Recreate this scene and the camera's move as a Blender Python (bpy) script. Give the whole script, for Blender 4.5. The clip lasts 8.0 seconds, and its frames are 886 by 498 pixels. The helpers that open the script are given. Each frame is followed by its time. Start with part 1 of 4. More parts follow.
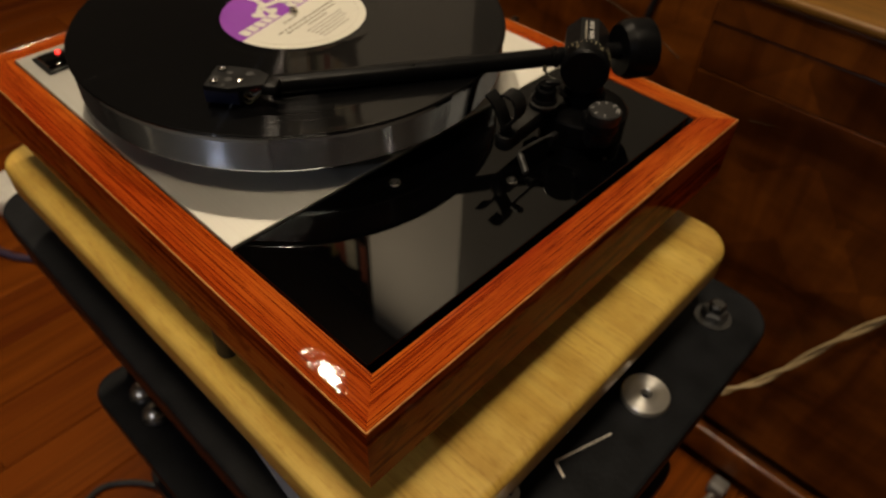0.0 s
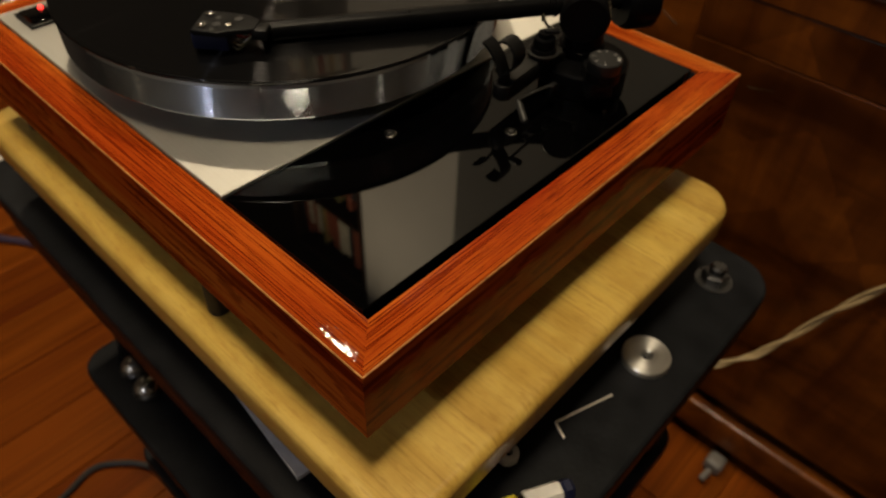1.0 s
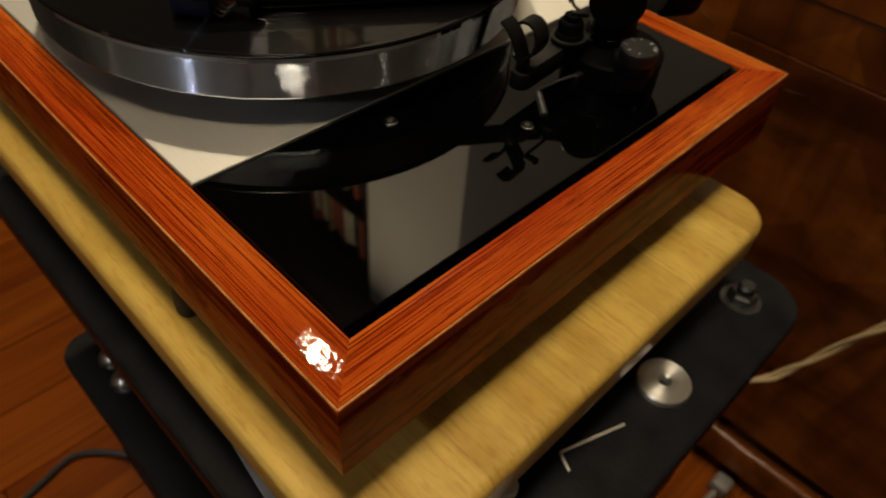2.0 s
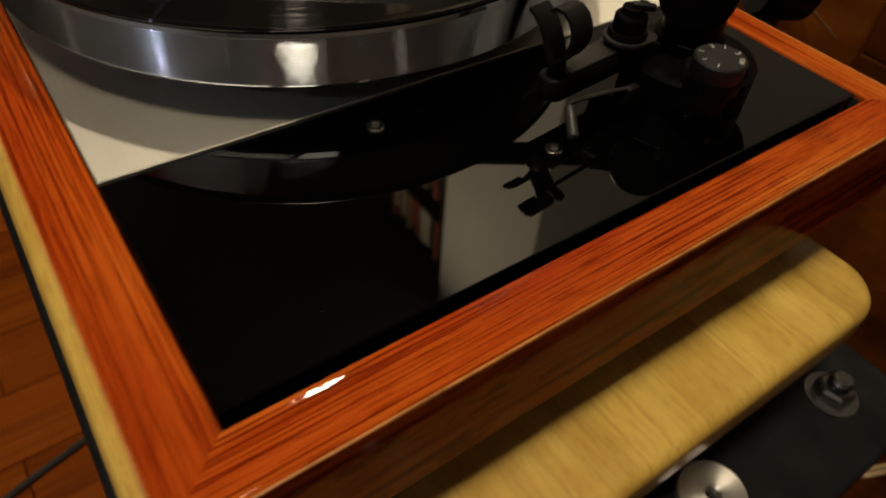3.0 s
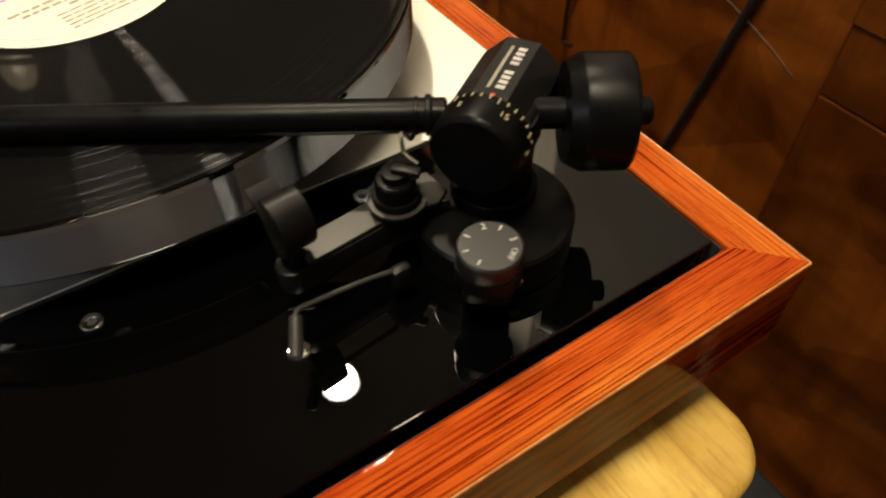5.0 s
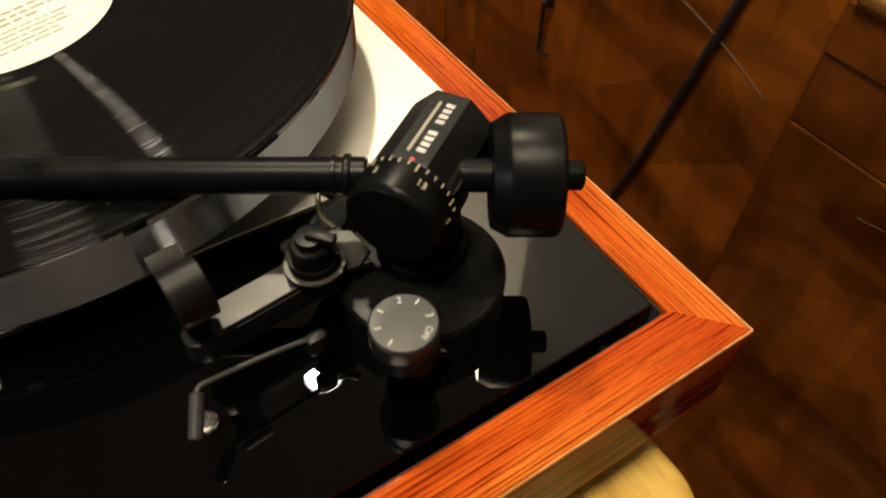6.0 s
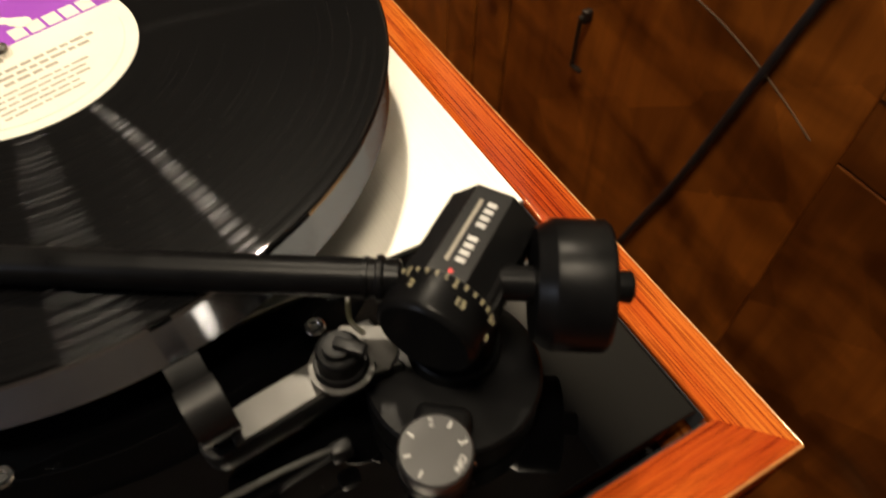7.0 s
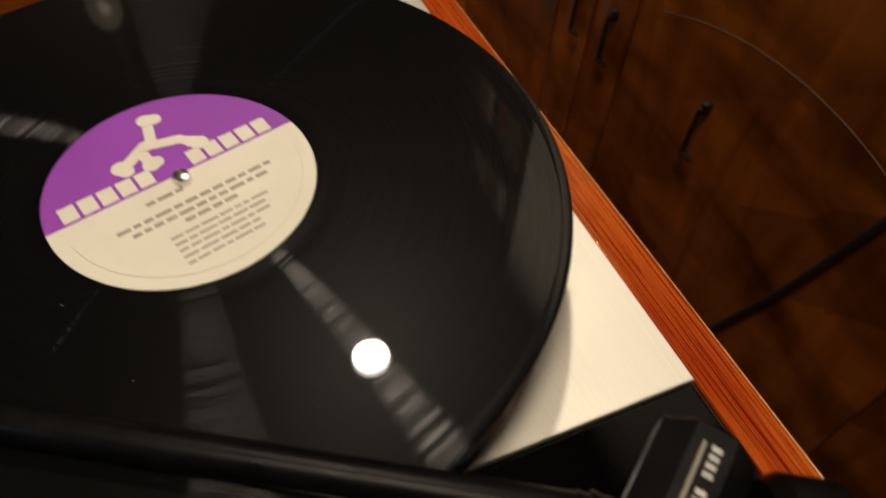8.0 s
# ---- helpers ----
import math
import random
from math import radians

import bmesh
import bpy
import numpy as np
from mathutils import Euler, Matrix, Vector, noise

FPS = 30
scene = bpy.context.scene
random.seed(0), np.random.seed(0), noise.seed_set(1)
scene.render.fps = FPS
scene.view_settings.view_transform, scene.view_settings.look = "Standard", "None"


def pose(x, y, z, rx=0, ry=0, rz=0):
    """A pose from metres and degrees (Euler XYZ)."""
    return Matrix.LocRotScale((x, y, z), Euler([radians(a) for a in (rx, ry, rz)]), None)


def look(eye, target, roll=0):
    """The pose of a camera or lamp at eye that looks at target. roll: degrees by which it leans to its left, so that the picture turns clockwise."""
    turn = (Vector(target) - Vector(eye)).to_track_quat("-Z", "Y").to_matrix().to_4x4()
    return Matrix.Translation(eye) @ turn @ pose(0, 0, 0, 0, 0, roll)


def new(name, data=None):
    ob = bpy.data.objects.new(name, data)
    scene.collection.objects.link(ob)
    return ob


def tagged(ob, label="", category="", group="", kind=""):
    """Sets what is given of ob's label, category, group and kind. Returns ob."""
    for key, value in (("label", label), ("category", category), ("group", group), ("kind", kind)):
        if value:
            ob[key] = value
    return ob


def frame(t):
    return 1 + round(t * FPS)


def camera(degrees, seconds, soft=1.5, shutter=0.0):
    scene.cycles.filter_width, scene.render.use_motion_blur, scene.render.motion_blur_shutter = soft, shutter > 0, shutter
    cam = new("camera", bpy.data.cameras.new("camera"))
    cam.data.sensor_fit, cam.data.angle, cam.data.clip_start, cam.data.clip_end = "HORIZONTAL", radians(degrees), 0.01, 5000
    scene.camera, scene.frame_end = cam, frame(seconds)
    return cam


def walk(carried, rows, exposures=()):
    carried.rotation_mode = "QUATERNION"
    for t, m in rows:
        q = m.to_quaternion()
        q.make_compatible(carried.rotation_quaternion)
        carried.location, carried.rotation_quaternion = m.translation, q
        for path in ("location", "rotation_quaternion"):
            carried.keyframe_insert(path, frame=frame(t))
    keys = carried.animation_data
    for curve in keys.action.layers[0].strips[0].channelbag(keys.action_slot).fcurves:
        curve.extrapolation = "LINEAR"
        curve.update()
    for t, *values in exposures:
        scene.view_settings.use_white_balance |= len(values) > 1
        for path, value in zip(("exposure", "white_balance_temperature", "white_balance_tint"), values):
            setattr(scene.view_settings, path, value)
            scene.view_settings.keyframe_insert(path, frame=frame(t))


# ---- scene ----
cam = camera(65.631, 8.0, soft=1.8, shutter=0.5)
cam.data.dof.use_dof = True
cam.data.dof.focus_distance = 0.265
cam.data.dof.aperture_fstop = 12.0
PATH = [
    (0, (0.5341, -0.0939, 0.9606), (0.3036, 0.1610, 0.6255), 2.32),
    (0.5, (0.5380, -0.0950, 0.9485), (0.3088, 0.1593, 0.6120), 2.04),
    (1, (0.5386, -0.1005, 0.9366), (0.3142, 0.1546, 0.5976), 2.59),
    (1.5, (0.5295, -0.0916, 0.9311), (0.3145, 0.1657, 0.5876), 4.51),
    (3, (0.4906, 0.0123, 0.8647), (0.2268, 0.2158, 0.5191), 4.18),
    (3.5, (0.4838, 0.0677, 0.8780), (0.2154, 0.2266, 0.5132), 0.29),
    (4, (0.4733, 0.0978, 0.8838), (0.2016, 0.2597, 0.5227), -0.81),
    (4.5, (0.4684, 0.1249, 0.8851), (0.2022, 0.2913, 0.5220), -0.64),
    (5, (0.4685, 0.1527, 0.8866), (0.2037, 0.3197, 0.5227), -1.06),
    (6.5, (0.4442, 0.1955, 0.9000), (0.1936, 0.3563, 0.5235), 1.13),
    (7, (0.4222, 0.2009, 0.9073), (0.1719, 0.3516, 0.5265), 1.14),
    (7.5, (0.3859, 0.1894, 0.9177), (0.1248, 0.3324, 0.5412), 1.91),
    (8, (0.3495, 0.1777, 0.9346), (0.0870, 0.3102, 0.5553), 3.73),
]
walk(cam, [(t, look(eye, target, roll)) for t, eye, target, roll in PATH], [(0.0, -0.06, 6450, 10), (1.0, 0.02, 6450, 8), (3.0, 0.02, 6400, 8), (4.0, 0.58, 6250, 9), (5.0, 1.0, 6150, 7), (6.5, 1.20, 6100, 6), (7.0, 1.0, 6050, 9), (7.5, 0.68, 6050, 9), (8.0, 0.05, 6050, 12)])

# ---- light ----
world = bpy.data.worlds.new("night")
scene.world = world
world.use_nodes = True
world.node_tree.nodes["Background"].inputs[0].default_value = (0.9, 0.75, 0.6, 1)
world.node_tree.nodes["Background"].inputs[1].default_value = 0.006


def lamp(name, kind, place, watts, size, colour):
    data = bpy.data.lights.new(name, kind)
    data.energy, data.color = watts, colour
    if kind == "AREA":
        data.shape, data.size = "DISK", size
    else:
        data.shadow_soft_size = size
    ob = new(name, data)
    ob.location = place
    return ob


WARM = (1.0, 0.80, 0.55)
GLOBE = Vector((-0.715, 0.478, 2.570))
SPOTS = (Vector((1.30, 0.60, 2.57)), Vector((0.43, -0.08, 2.57)))
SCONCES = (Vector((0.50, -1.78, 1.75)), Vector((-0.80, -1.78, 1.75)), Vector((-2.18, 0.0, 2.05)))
lamp("globe_light", "AREA", GLOBE + Vector((0, 0, -0.03)), 22, 0.11, WARM)
# the second is an unseen overhead light, added to brighten board and cabinet
for place, watts, wide in zip(SPOTS, (0.3, 27), (0.12, 0.44)):
    lamp("downlight_bulb", "AREA", place + Vector((0, 0, -0.03)), watts, wide, WARM)
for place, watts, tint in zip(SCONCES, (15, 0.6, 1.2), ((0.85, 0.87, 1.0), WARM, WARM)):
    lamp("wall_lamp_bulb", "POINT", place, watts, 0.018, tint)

# ---- materials ----


class Nodes:
    """A short way to write node trees."""

    def __init__(self, name):
        self.mat = bpy.data.materials.new(name)
        self.mat.use_nodes = True
        self.tree = self.mat.node_tree
        self.bsdf = self.tree.nodes["Principled BSDF"]

    def add(self, kind, **inputs):
        n = self.tree.nodes.new(kind)
        for key, value in inputs.items():
            self.put(n, key.replace("_", " "), value)
        return n

    def put(self, n, key, value):
        socket = n.inputs[key]
        if isinstance(value, bpy.types.NodeSocket):
            self.tree.links.new(value, socket)
        else:
            socket.default_value = value

    def set(self, **inputs):
        for key, value in inputs.items():
            self.put(self.bsdf, key.replace("_", " "), value)
        return self

    def coords(self, scale=(1, 1, 1), jitter=True):
        tc = self.add("ShaderNodeTexCoord")
        mp = self.add("ShaderNodeMapping")
        self.put(mp, "Vector", tc.outputs["Object"])
        mp.inputs["Scale"].default_value = scale
        if jitter:
            info = self.add("ShaderNodeObjectInfo")
            mul = self.add("ShaderNodeMath")
            mul.operation = "MULTIPLY"
            self.put(mul, 0, info.outputs["Random"])
            mul.inputs[1].default_value = 37.0
            comb = self.add("ShaderNodeCombineXYZ", X=mul.outputs[0], Y=mul.outputs[0], Z=mul.outputs[0])
            self.put(mp, "Location", comb.outputs[0])
        return mp.outputs[0]

    def noise(self, vector, scale, detail=4.0, rough=0.55, distortion=0.0):
        return self.add("ShaderNodeTexNoise", Vector=vector, Scale=scale, Detail=detail, Roughness=rough, Distortion=distortion).outputs["Fac"]

    def ramp(self, fac, *stops):
        n = self.add("ShaderNodeValToRGB", Fac=fac)
        e = n.color_ramp.elements
        while len(e) < len(stops):
            e.new(0.5)
        for k, (at, colour) in enumerate(stops):
            e[k].position = at
            c = colour if isinstance(colour, tuple) else (colour,) * 3
            e[k].color = (*c, 1)
        return n.outputs["Color"]

    def mix(self, fac, a, b, mode="MIX"):
        n = self.tree.nodes.new("ShaderNodeMix")
        n.data_type, n.blend_type = "RGBA", mode
        for k, v in ((0, fac), (6, a), (7, b)):
            if isinstance(v, bpy.types.NodeSocket):
                self.tree.links.new(v, n.inputs[k])
            else:
                n.inputs[k].default_value = v if k == 0 else (*v, 1)
        return n.outputs[2]

    def bump(self, height, strength, distance=0.001, coat=False):
        n = self.add("ShaderNodeBump", Height=height, Strength=strength, Distance=distance)
        self.put(self.bsdf, "Coat Normal" if coat else "Normal", n.outputs[0])


def wood(name, dark, mid, light, axis, grain=1.0, gloss=0.35, coat=0.0, coat_rough=0.05, pores=0.5, wave=0.15, tone=0.3, lines=420, shine=0.35):
    """Sawn wood with its grain along one axis."""
    m = Nodes(name)
    k = "xyz".index(axis)
    long_ = [1.0, 1.0, 1.0]
    long_[k] = 0.06
    fine = [1.0, 1.0, 1.0]
    fine[k] = 0.011
    v = m.coords(tuple(long_))
    w = m.coords(tuple(fine))
    broad = m.noise(v, 38 * grain, 5, 0.6, 1.2)
    streak = m.noise(w, lines * grain, 3, 0.6)
    patch = m.noise(m.coords(), 9 * min(grain, 1.0), 2, 0.5)
    base = m.ramp(broad, (0.30, dark), (0.50, mid), (0.70, light))
    pore = m.ramp(streak, (0.43, (1 - pores,) * 3), (0.53, 1.0))
    base = m.mix(1.0, base, pore, "MULTIPLY")
    base = m.mix(tone, base, m.ramp(patch, (0.3, 0.45), (0.7, 1.0)), "MULTIPLY")
    rough = m.ramp(patch, (0.3, gloss * 0.85), (0.7, gloss * 1.15))
    m.set(Base_Color=base, Roughness=rough, Coat_Weight=coat, Coat_Roughness=coat_rough, Specular_IOR_Level=shine)
    m.bump(streak, 0.25, 0.0003)
    if coat:
        ripple = m.noise(m.coords(), 55, 3, 0.5)
        n = m.add("ShaderNodeBump", Height=ripple, Strength=wave, Distance=0.002)
        m.put(m.bsdf, "Coat Normal", n.outputs[0])
    return m.mat


def stained(name, axis):
    """Red-stained open-grained wood under clear lacquer: dark pore lines and lighter early wood along one axis."""
    m = Nodes(name)
    k = "xyz".index(axis)
    hair, line, cloud = [1.0] * 3, [1.0] * 3, [1.0] * 3
    hair[k], line[k], cloud[k] = 0.030, 0.0045, 0.14
    hair[2] = line[2] = 0.12
    pores = m.noise(m.coords(tuple(hair)), 1500, 2, 0.55)
    rings = m.noise(m.coords(tuple(line)), 1500, 2, 0.45, 0.05)
    patch = m.noise(m.coords(tuple(cloud)), 30, 3, 0.55)
    base = m.ramp(patch, (0.32, (0.22, 0.023, 0.003)), (0.50, (0.315, 0.054, 0.006)), (0.68, (0.40, 0.106, 0.014)))
    base = m.mix(0.85, base, m.ramp(rings, (0.36, (0.32, 0.17, 0.14)), (0.48, 0.95), (0.66, (1.06, 1.32, 1.3))), "MULTIPLY")
    base = m.mix(0.6, base, m.ramp(pores, (0.38, (0.34, 0.19, 0.16)), (0.47, 1.0)), "MULTIPLY")
    m.set(Base_Color=base, Roughness=0.5, Coat_Weight=0.26, Coat_IOR=1.42, Coat_Roughness=0.03, Specular_IOR_Level=0.0)
    m.bump(pores, 0.2, 0.0003)
    swell = m.noise(m.coords(), 105, 3, 0.5)
    pits = m.noise(m.coords(tuple(hair)), 500, 2, 0.5)
    lacquer = m.add("ShaderNodeMath")
    lacquer.operation = "MULTIPLY_ADD"
    m.put(lacquer, 0, pits)
    lacquer.inputs[1].default_value = 0.22
    m.put(lacquer, 2, swell)
    m.bump(lacquer.outputs[0], 0.15, 0.0011, coat=True)
    return m.mat


def veneer(name, dark, light, axis, gloss=0.32):
    """Old polished veneer laid in slanting squares, with a soft flame figure and cloudy patches."""
    m = Nodes(name)
    k = "xyz".index(axis)
    long_ = [1.0] * 3
    long_[k] = 0.16
    figure = m.noise(m.coords(tuple(long_)), 26, 4, 0.5, 0.8)
    cloud = m.noise(m.coords((0.45, 1, 1.2)), 15, 3, 0.5, 0.5)
    hair = [1.0] * 3
    hair[k] = 0.02
    fine = m.noise(m.coords(tuple(hair)), 420, 2, 0.6)
    base = m.ramp(figure, (0.30, dark), (0.70, light))
    base = m.mix(0.75, base, m.ramp(cloud, (0.36, (0.20, 0.16, 0.14)), (0.60, 1.0)), "MULTIPLY")
    base = m.mix(0.2, base, m.ramp(fine, (0.35, 0.62), (0.55, 1.0)), "MULTIPLY")
    squares = m.add("ShaderNodeMapping", Rotation=(0, radians(38), 0), Scale=(1, 0.01, 1))
    m.put(squares, "Vector", m.coords())
    lozenge = m.add("ShaderNodeTexVoronoi", Vector=squares.outputs[0], Scale=13.0, Randomness=0.3)
    lozenge.distance = "CHEBYCHEV"
    base = m.mix(0.6, base, m.ramp(lozenge.outputs["Color"], (0.2, (0.52, 0.46, 0.42)), (0.8, (1.2, 1.15, 1.1))), "MULTIPLY")
    m.set(Base_Color=base, Roughness=m.ramp(cloud, (0.3, gloss * 0.85), (0.7, gloss * 1.2)), Coat_Weight=0.2, Coat_Roughness=0.12, Specular_IOR_Level=0.2)
    m.bump(fine, 0.05, 0.0003)
    return m.mat


def staved(name):
    """Oiled beech glued up from staves along x: each stave a shade of its own, with soft mottled figure."""
    m = Nodes(name)
    tc = m.add("ShaderNodeTexCoord")
    sep = m.add("ShaderNodeSeparateXYZ", Vector=tc.outputs["Object"])
    scaled = m.add("ShaderNodeMath")
    scaled.operation = "MULTIPLY"
    m.put(scaled, 0, sep.outputs["Y"])
    scaled.inputs[1].default_value = 29.0
    step = m.add("ShaderNodeMath")
    step.operation = "FLOOR"
    m.put(step, 0, scaled.outputs[0])
    shade = m.add("ShaderNodeTexWhiteNoise")
    shade.noise_dimensions = "1D"
    m.put(shade, "W", step.outputs[0])
    frac = m.add("ShaderNodeMath")
    frac.operation = "FRACT"
    m.put(frac, 0, scaled.outputs[0])
    joint = m.ramp(frac.outputs[0], (0.0, (0.42, 0.30, 0.20)), (0.035, 1.0), (0.965, 1.0), (1.0, (0.55, 0.42, 0.30)))
    figure = m.noise(m.coords((0.12, 1, 1), jitter=False), 55, 4, 0.55, 0.6)
    mottle = m.noise(m.coords((0.8, 1, 1), jitter=False), 46, 4, 0.6)
    fleck = m.noise(m.coords((0.16, 1, 0.6), jitter=False), 420, 2, 0.6)
    fine = m.noise(m.coords((0.03, 1, 1), jitter=False), 600, 2, 0.6)
    base = m.ramp(figure, (0.32, (0.57, 0.375, 0.075)), (0.52, (0.66, 0.455, 0.100)), (0.72, (0.72, 0.52, 0.135)))
    base = m.mix(0.55, base, m.ramp(shade.outputs["Value"], (0.0, (0.66, 0.57, 0.45)), (1.0, (1.05, 1.06, 1.08))), "MULTIPLY")
    base = m.mix(0.6, base, m.ramp(mottle, (0.36, (0.76, 0.69, 0.58)), (0.6, 1.0)), "MULTIPLY")
    base = m.mix(0.5, base, m.ramp(fleck, (0.34, (0.72, 0.62, 0.48)), (0.46, 1.0)), "MULTIPLY")
    base = m.mix(0.35, base, m.ramp(fine, (0.36, 0.75), (0.5, 1.0)), "MULTIPLY")
    base = m.mix(0.28, base, joint, "MULTIPLY")
    m.set(Base_Color=base, Roughness=m.ramp(mottle, (0.3, 0.30), (0.7, 0.44)), Coat_Weight=0.35, Coat_Roughness=0.16)
    m.bump(fine, 0.12, 0.0003)
    return m.mat


def plain(name, colour, rough=0.5, metal=0.0, vary=0.15, scale=60.0, bump=0.0, bump_scale=300.0, coat=0.0, ior=1.5):
    """Paint, plastic, metal or cloth with slight wear."""
    m = Nodes(name)
    v = m.coords()
    n = m.noise(v, scale, 5, 0.6)
    low = tuple(c * (1 - vary) for c in colour)
    high = tuple(min(1, c * (1 + vary)) for c in colour)
    m.set(Base_Color=m.ramp(n, (0.3, low), (0.7, high)), Metallic=metal, IOR=ior, Coat_Weight=coat, Coat_Roughness=0.08)
    m.set(Roughness=m.ramp(n, (0.3, rough * 0.8), (0.7, min(1, rough * 1.2))))
    if bump:
        m.bump(m.noise(v, bump_scale, 4, 0.6), bump, 0.0006)
    return m.mat


def dusty(name, colour, rough):
    """A polished dark surface with a few specks of dust and faint hairline scratches."""
    m = Nodes(name)
    v = m.coords(jitter=False)
    speck = m.ramp(m.noise(v, 620, 2, 0.7), (0.765, 0.0), (0.80, 0.30))
    hair = m.ramp(m.noise(m.coords((1, 0.02, 1), jitter=False), 260, 2, 0.6, 2.0), (0.78, 0.0), (0.80, 0.05))
    both = m.mix(1.0, speck, hair, "ADD")
    m.set(Base_Color=m.mix(both, colour, (0.30, 0.28, 0.25)), Roughness=m.ramp(m.noise(v, 18, 3, 0.5), (0.3, rough * 0.8), (0.7, rough * 1.3)))
    return m.mat


def brushed(name, colour, rough):
    """Sheet steel with very fine straight brush lines."""
    m = Nodes(name)
    hair = m.noise(m.coords((0.004, 1, 1), jitter=False), 2600, 2, 0.6)
    soft = m.noise(m.coords(jitter=False), 14, 2, 0.5)
    tint = m.ramp(hair, (0.3, tuple(c * 0.93 for c in colour)), (0.7, colour))
    m.set(Base_Color=m.mix(0.08, tint, m.ramp(soft, (0.3, 0.6), (0.7, 1.0)), "MULTIPLY"), Metallic=1.0, Roughness=m.ramp(soft, (0.3, rough * 0.9), (0.7, rough * 1.1)))
    across = m.add("ShaderNodeCombineXYZ", X=0.0, Y=1.0, Z=0.0)
    m.set(Anisotropic=0.4, Tangent=across.outputs[0])
    m.bump(hair, 0.4, 0.0002)
    return m.mat


def turned(name, colour, rough, aniso, bands):
    """Lathe-turned metal: the gloss is drawn out across the tool marks."""
    m = Nodes(name)
    tan = m.add("ShaderNodeTangent")
    tan.direction_type, tan.axis = "RADIAL", "Z"
    flat = m.add("ShaderNodeVectorMath")
    flat.operation = "MULTIPLY"
    m.put(flat, 0, m.coords(jitter=False))
    flat.inputs[1].default_value = (1, 1, 0)
    length = m.add("ShaderNodeVectorMath")
    length.operation = "LENGTH"
    m.put(length, 0, flat.outputs[0])
    ring = m.add("ShaderNodeCombineXYZ", X=length.outputs["Value"])
    marks_n = m.noise(ring.outputs[0], 160, 2, 0.6)
    low = tuple(c * (1 - bands) for c in colour)
    m.set(Base_Color=m.ramp(marks_n, (0.4, low), (0.6, colour)), Metallic=1.0, Anisotropic=aniso, Anisotropic_Rotation=0.25, Tangent=tan.outputs[0])
    m.set(Roughness=m.ramp(marks_n, (0.4, rough * (1 - bands * 0.6)), (0.6, rough)))
    return m.mat


def grooved(name, colour):
    """Pressed vinyl: a smooth black gloss, with the grooves' own long narrow sheen drawn out along the radius."""
    m = Nodes(name)
    tan = m.add("ShaderNodeTangent")
    tan.direction_type, tan.axis = "RADIAL", "Z"
    flat = m.add("ShaderNodeVectorMath")
    flat.operation = "MULTIPLY"
    m.put(flat, 0, m.coords(jitter=False))
    flat.inputs[1].default_value = (1, 1, 0)
    length = m.add("ShaderNodeVectorMath")
    length.operation = "LENGTH"
    m.put(length, 0, flat.outputs[0])
    ring = m.add("ShaderNodeCombineXYZ", X=length.outputs["Value"])
    tracks = m.noise(ring.outputs[0], 190, 3, 0.7)
    speck = m.ramp(m.noise(m.coords(jitter=False), 700, 2, 0.7), (0.74, 0.0), (0.80, 0.35))
    m.set(Base_Color=m.mix(speck, colour, (0.35, 0.33, 0.30)), Specular_IOR_Level=0.03, Roughness=0.35, Coat_Weight=0.34, Coat_Roughness=0.018)
    sheen = m.add("ShaderNodeBsdfAnisotropic", Color=(0.9, 0.9, 0.95, 1), Roughness=0.17, Anisotropy=0.93, Tangent=tan.outputs[0])
    mixer = m.add("ShaderNodeMixShader")
    dashes = m.ramp(m.noise(ring.outputs[0], 420, 3, 0.8), (0.47, 0.05), (0.60, 1.0))
    m.put(mixer, 0, m.mix(1.0, m.ramp(tracks, (0.38, 0.0015), (0.62, 0.017)), dashes, "MULTIPLY"))
    m.tree.links.new(m.bsdf.outputs[0], mixer.inputs[1])
    m.tree.links.new(sheen.outputs[0], mixer.inputs[2])
    m.tree.links.new(mixer.outputs[0], m.tree.nodes["Material Output"].inputs[0])
    return m.mat


red_x = stained("red_varnish_x", "x")
red_y = stained("red_varnish_y", "y")
arris_wood = plain("worn_pale_arris", (0.36, 0.15, 0.035), 0.4, 0, 0.45, 110, 0.0, 300, 0.4)
beech = staved("golden_beech")
oak_z = veneer("brown_veneer_upright", (0.105, 0.028, 0.003), (0.235, 0.070, 0.007), "z")
oak_x = veneer("brown_veneer_level", (0.09, 0.027, 0.003), (0.20, 0.064, 0.008), "x")
oak_dark = veneer("dark_veneer_upright", (0.092, 0.025, 0.003), (0.19, 0.058, 0.0065), "z")
oak_top = wood("honey_oak_top", (0.125, 0.054, 0.008), (0.21, 0.097, 0.015), (0.27, 0.132, 0.025), "x", 0.35, 0.4, 0.2, 0.2, 0.3, 0.05, 0.3)
plank_y = wood("orange_floorboard_long", (0.09, 0.016, 0.0015), (0.15, 0.034, 0.002), (0.19, 0.048, 0.004), "y", 0.35, 0.42, 0.0, 0.25, 0.25, 0.06, 0.35, 420, 0.06)
shelf_wood = wood("dark_bookcase_wood", (0.02, 0.010, 0.005), (0.05, 0.024, 0.01), (0.08, 0.04, 0.017), "z", 0.3, 0.5)
gloss_black = dusty("gloss_black_acrylic", (0.0006, 0.0006, 0.0007), 0.004)
faint_ink = plain("faint_grey_print", (0.40, 0.38, 0.32), 0.7)
steel = brushed("brushed_steel", (0.64, 0.63, 0.58), 0.57)
alu = plain("turned_aluminium", (0.52, 0.58, 0.67), 0.06, 1.0, 0.03, 30)
alu_disc = turned("spun_aluminium", (0.88, 0.87, 0.83), 0.36, 0.75, 0.1)
key_steel = plain("satin_steel", (0.78, 0.74, 0.64), 0.5, 0.6, 0.1)
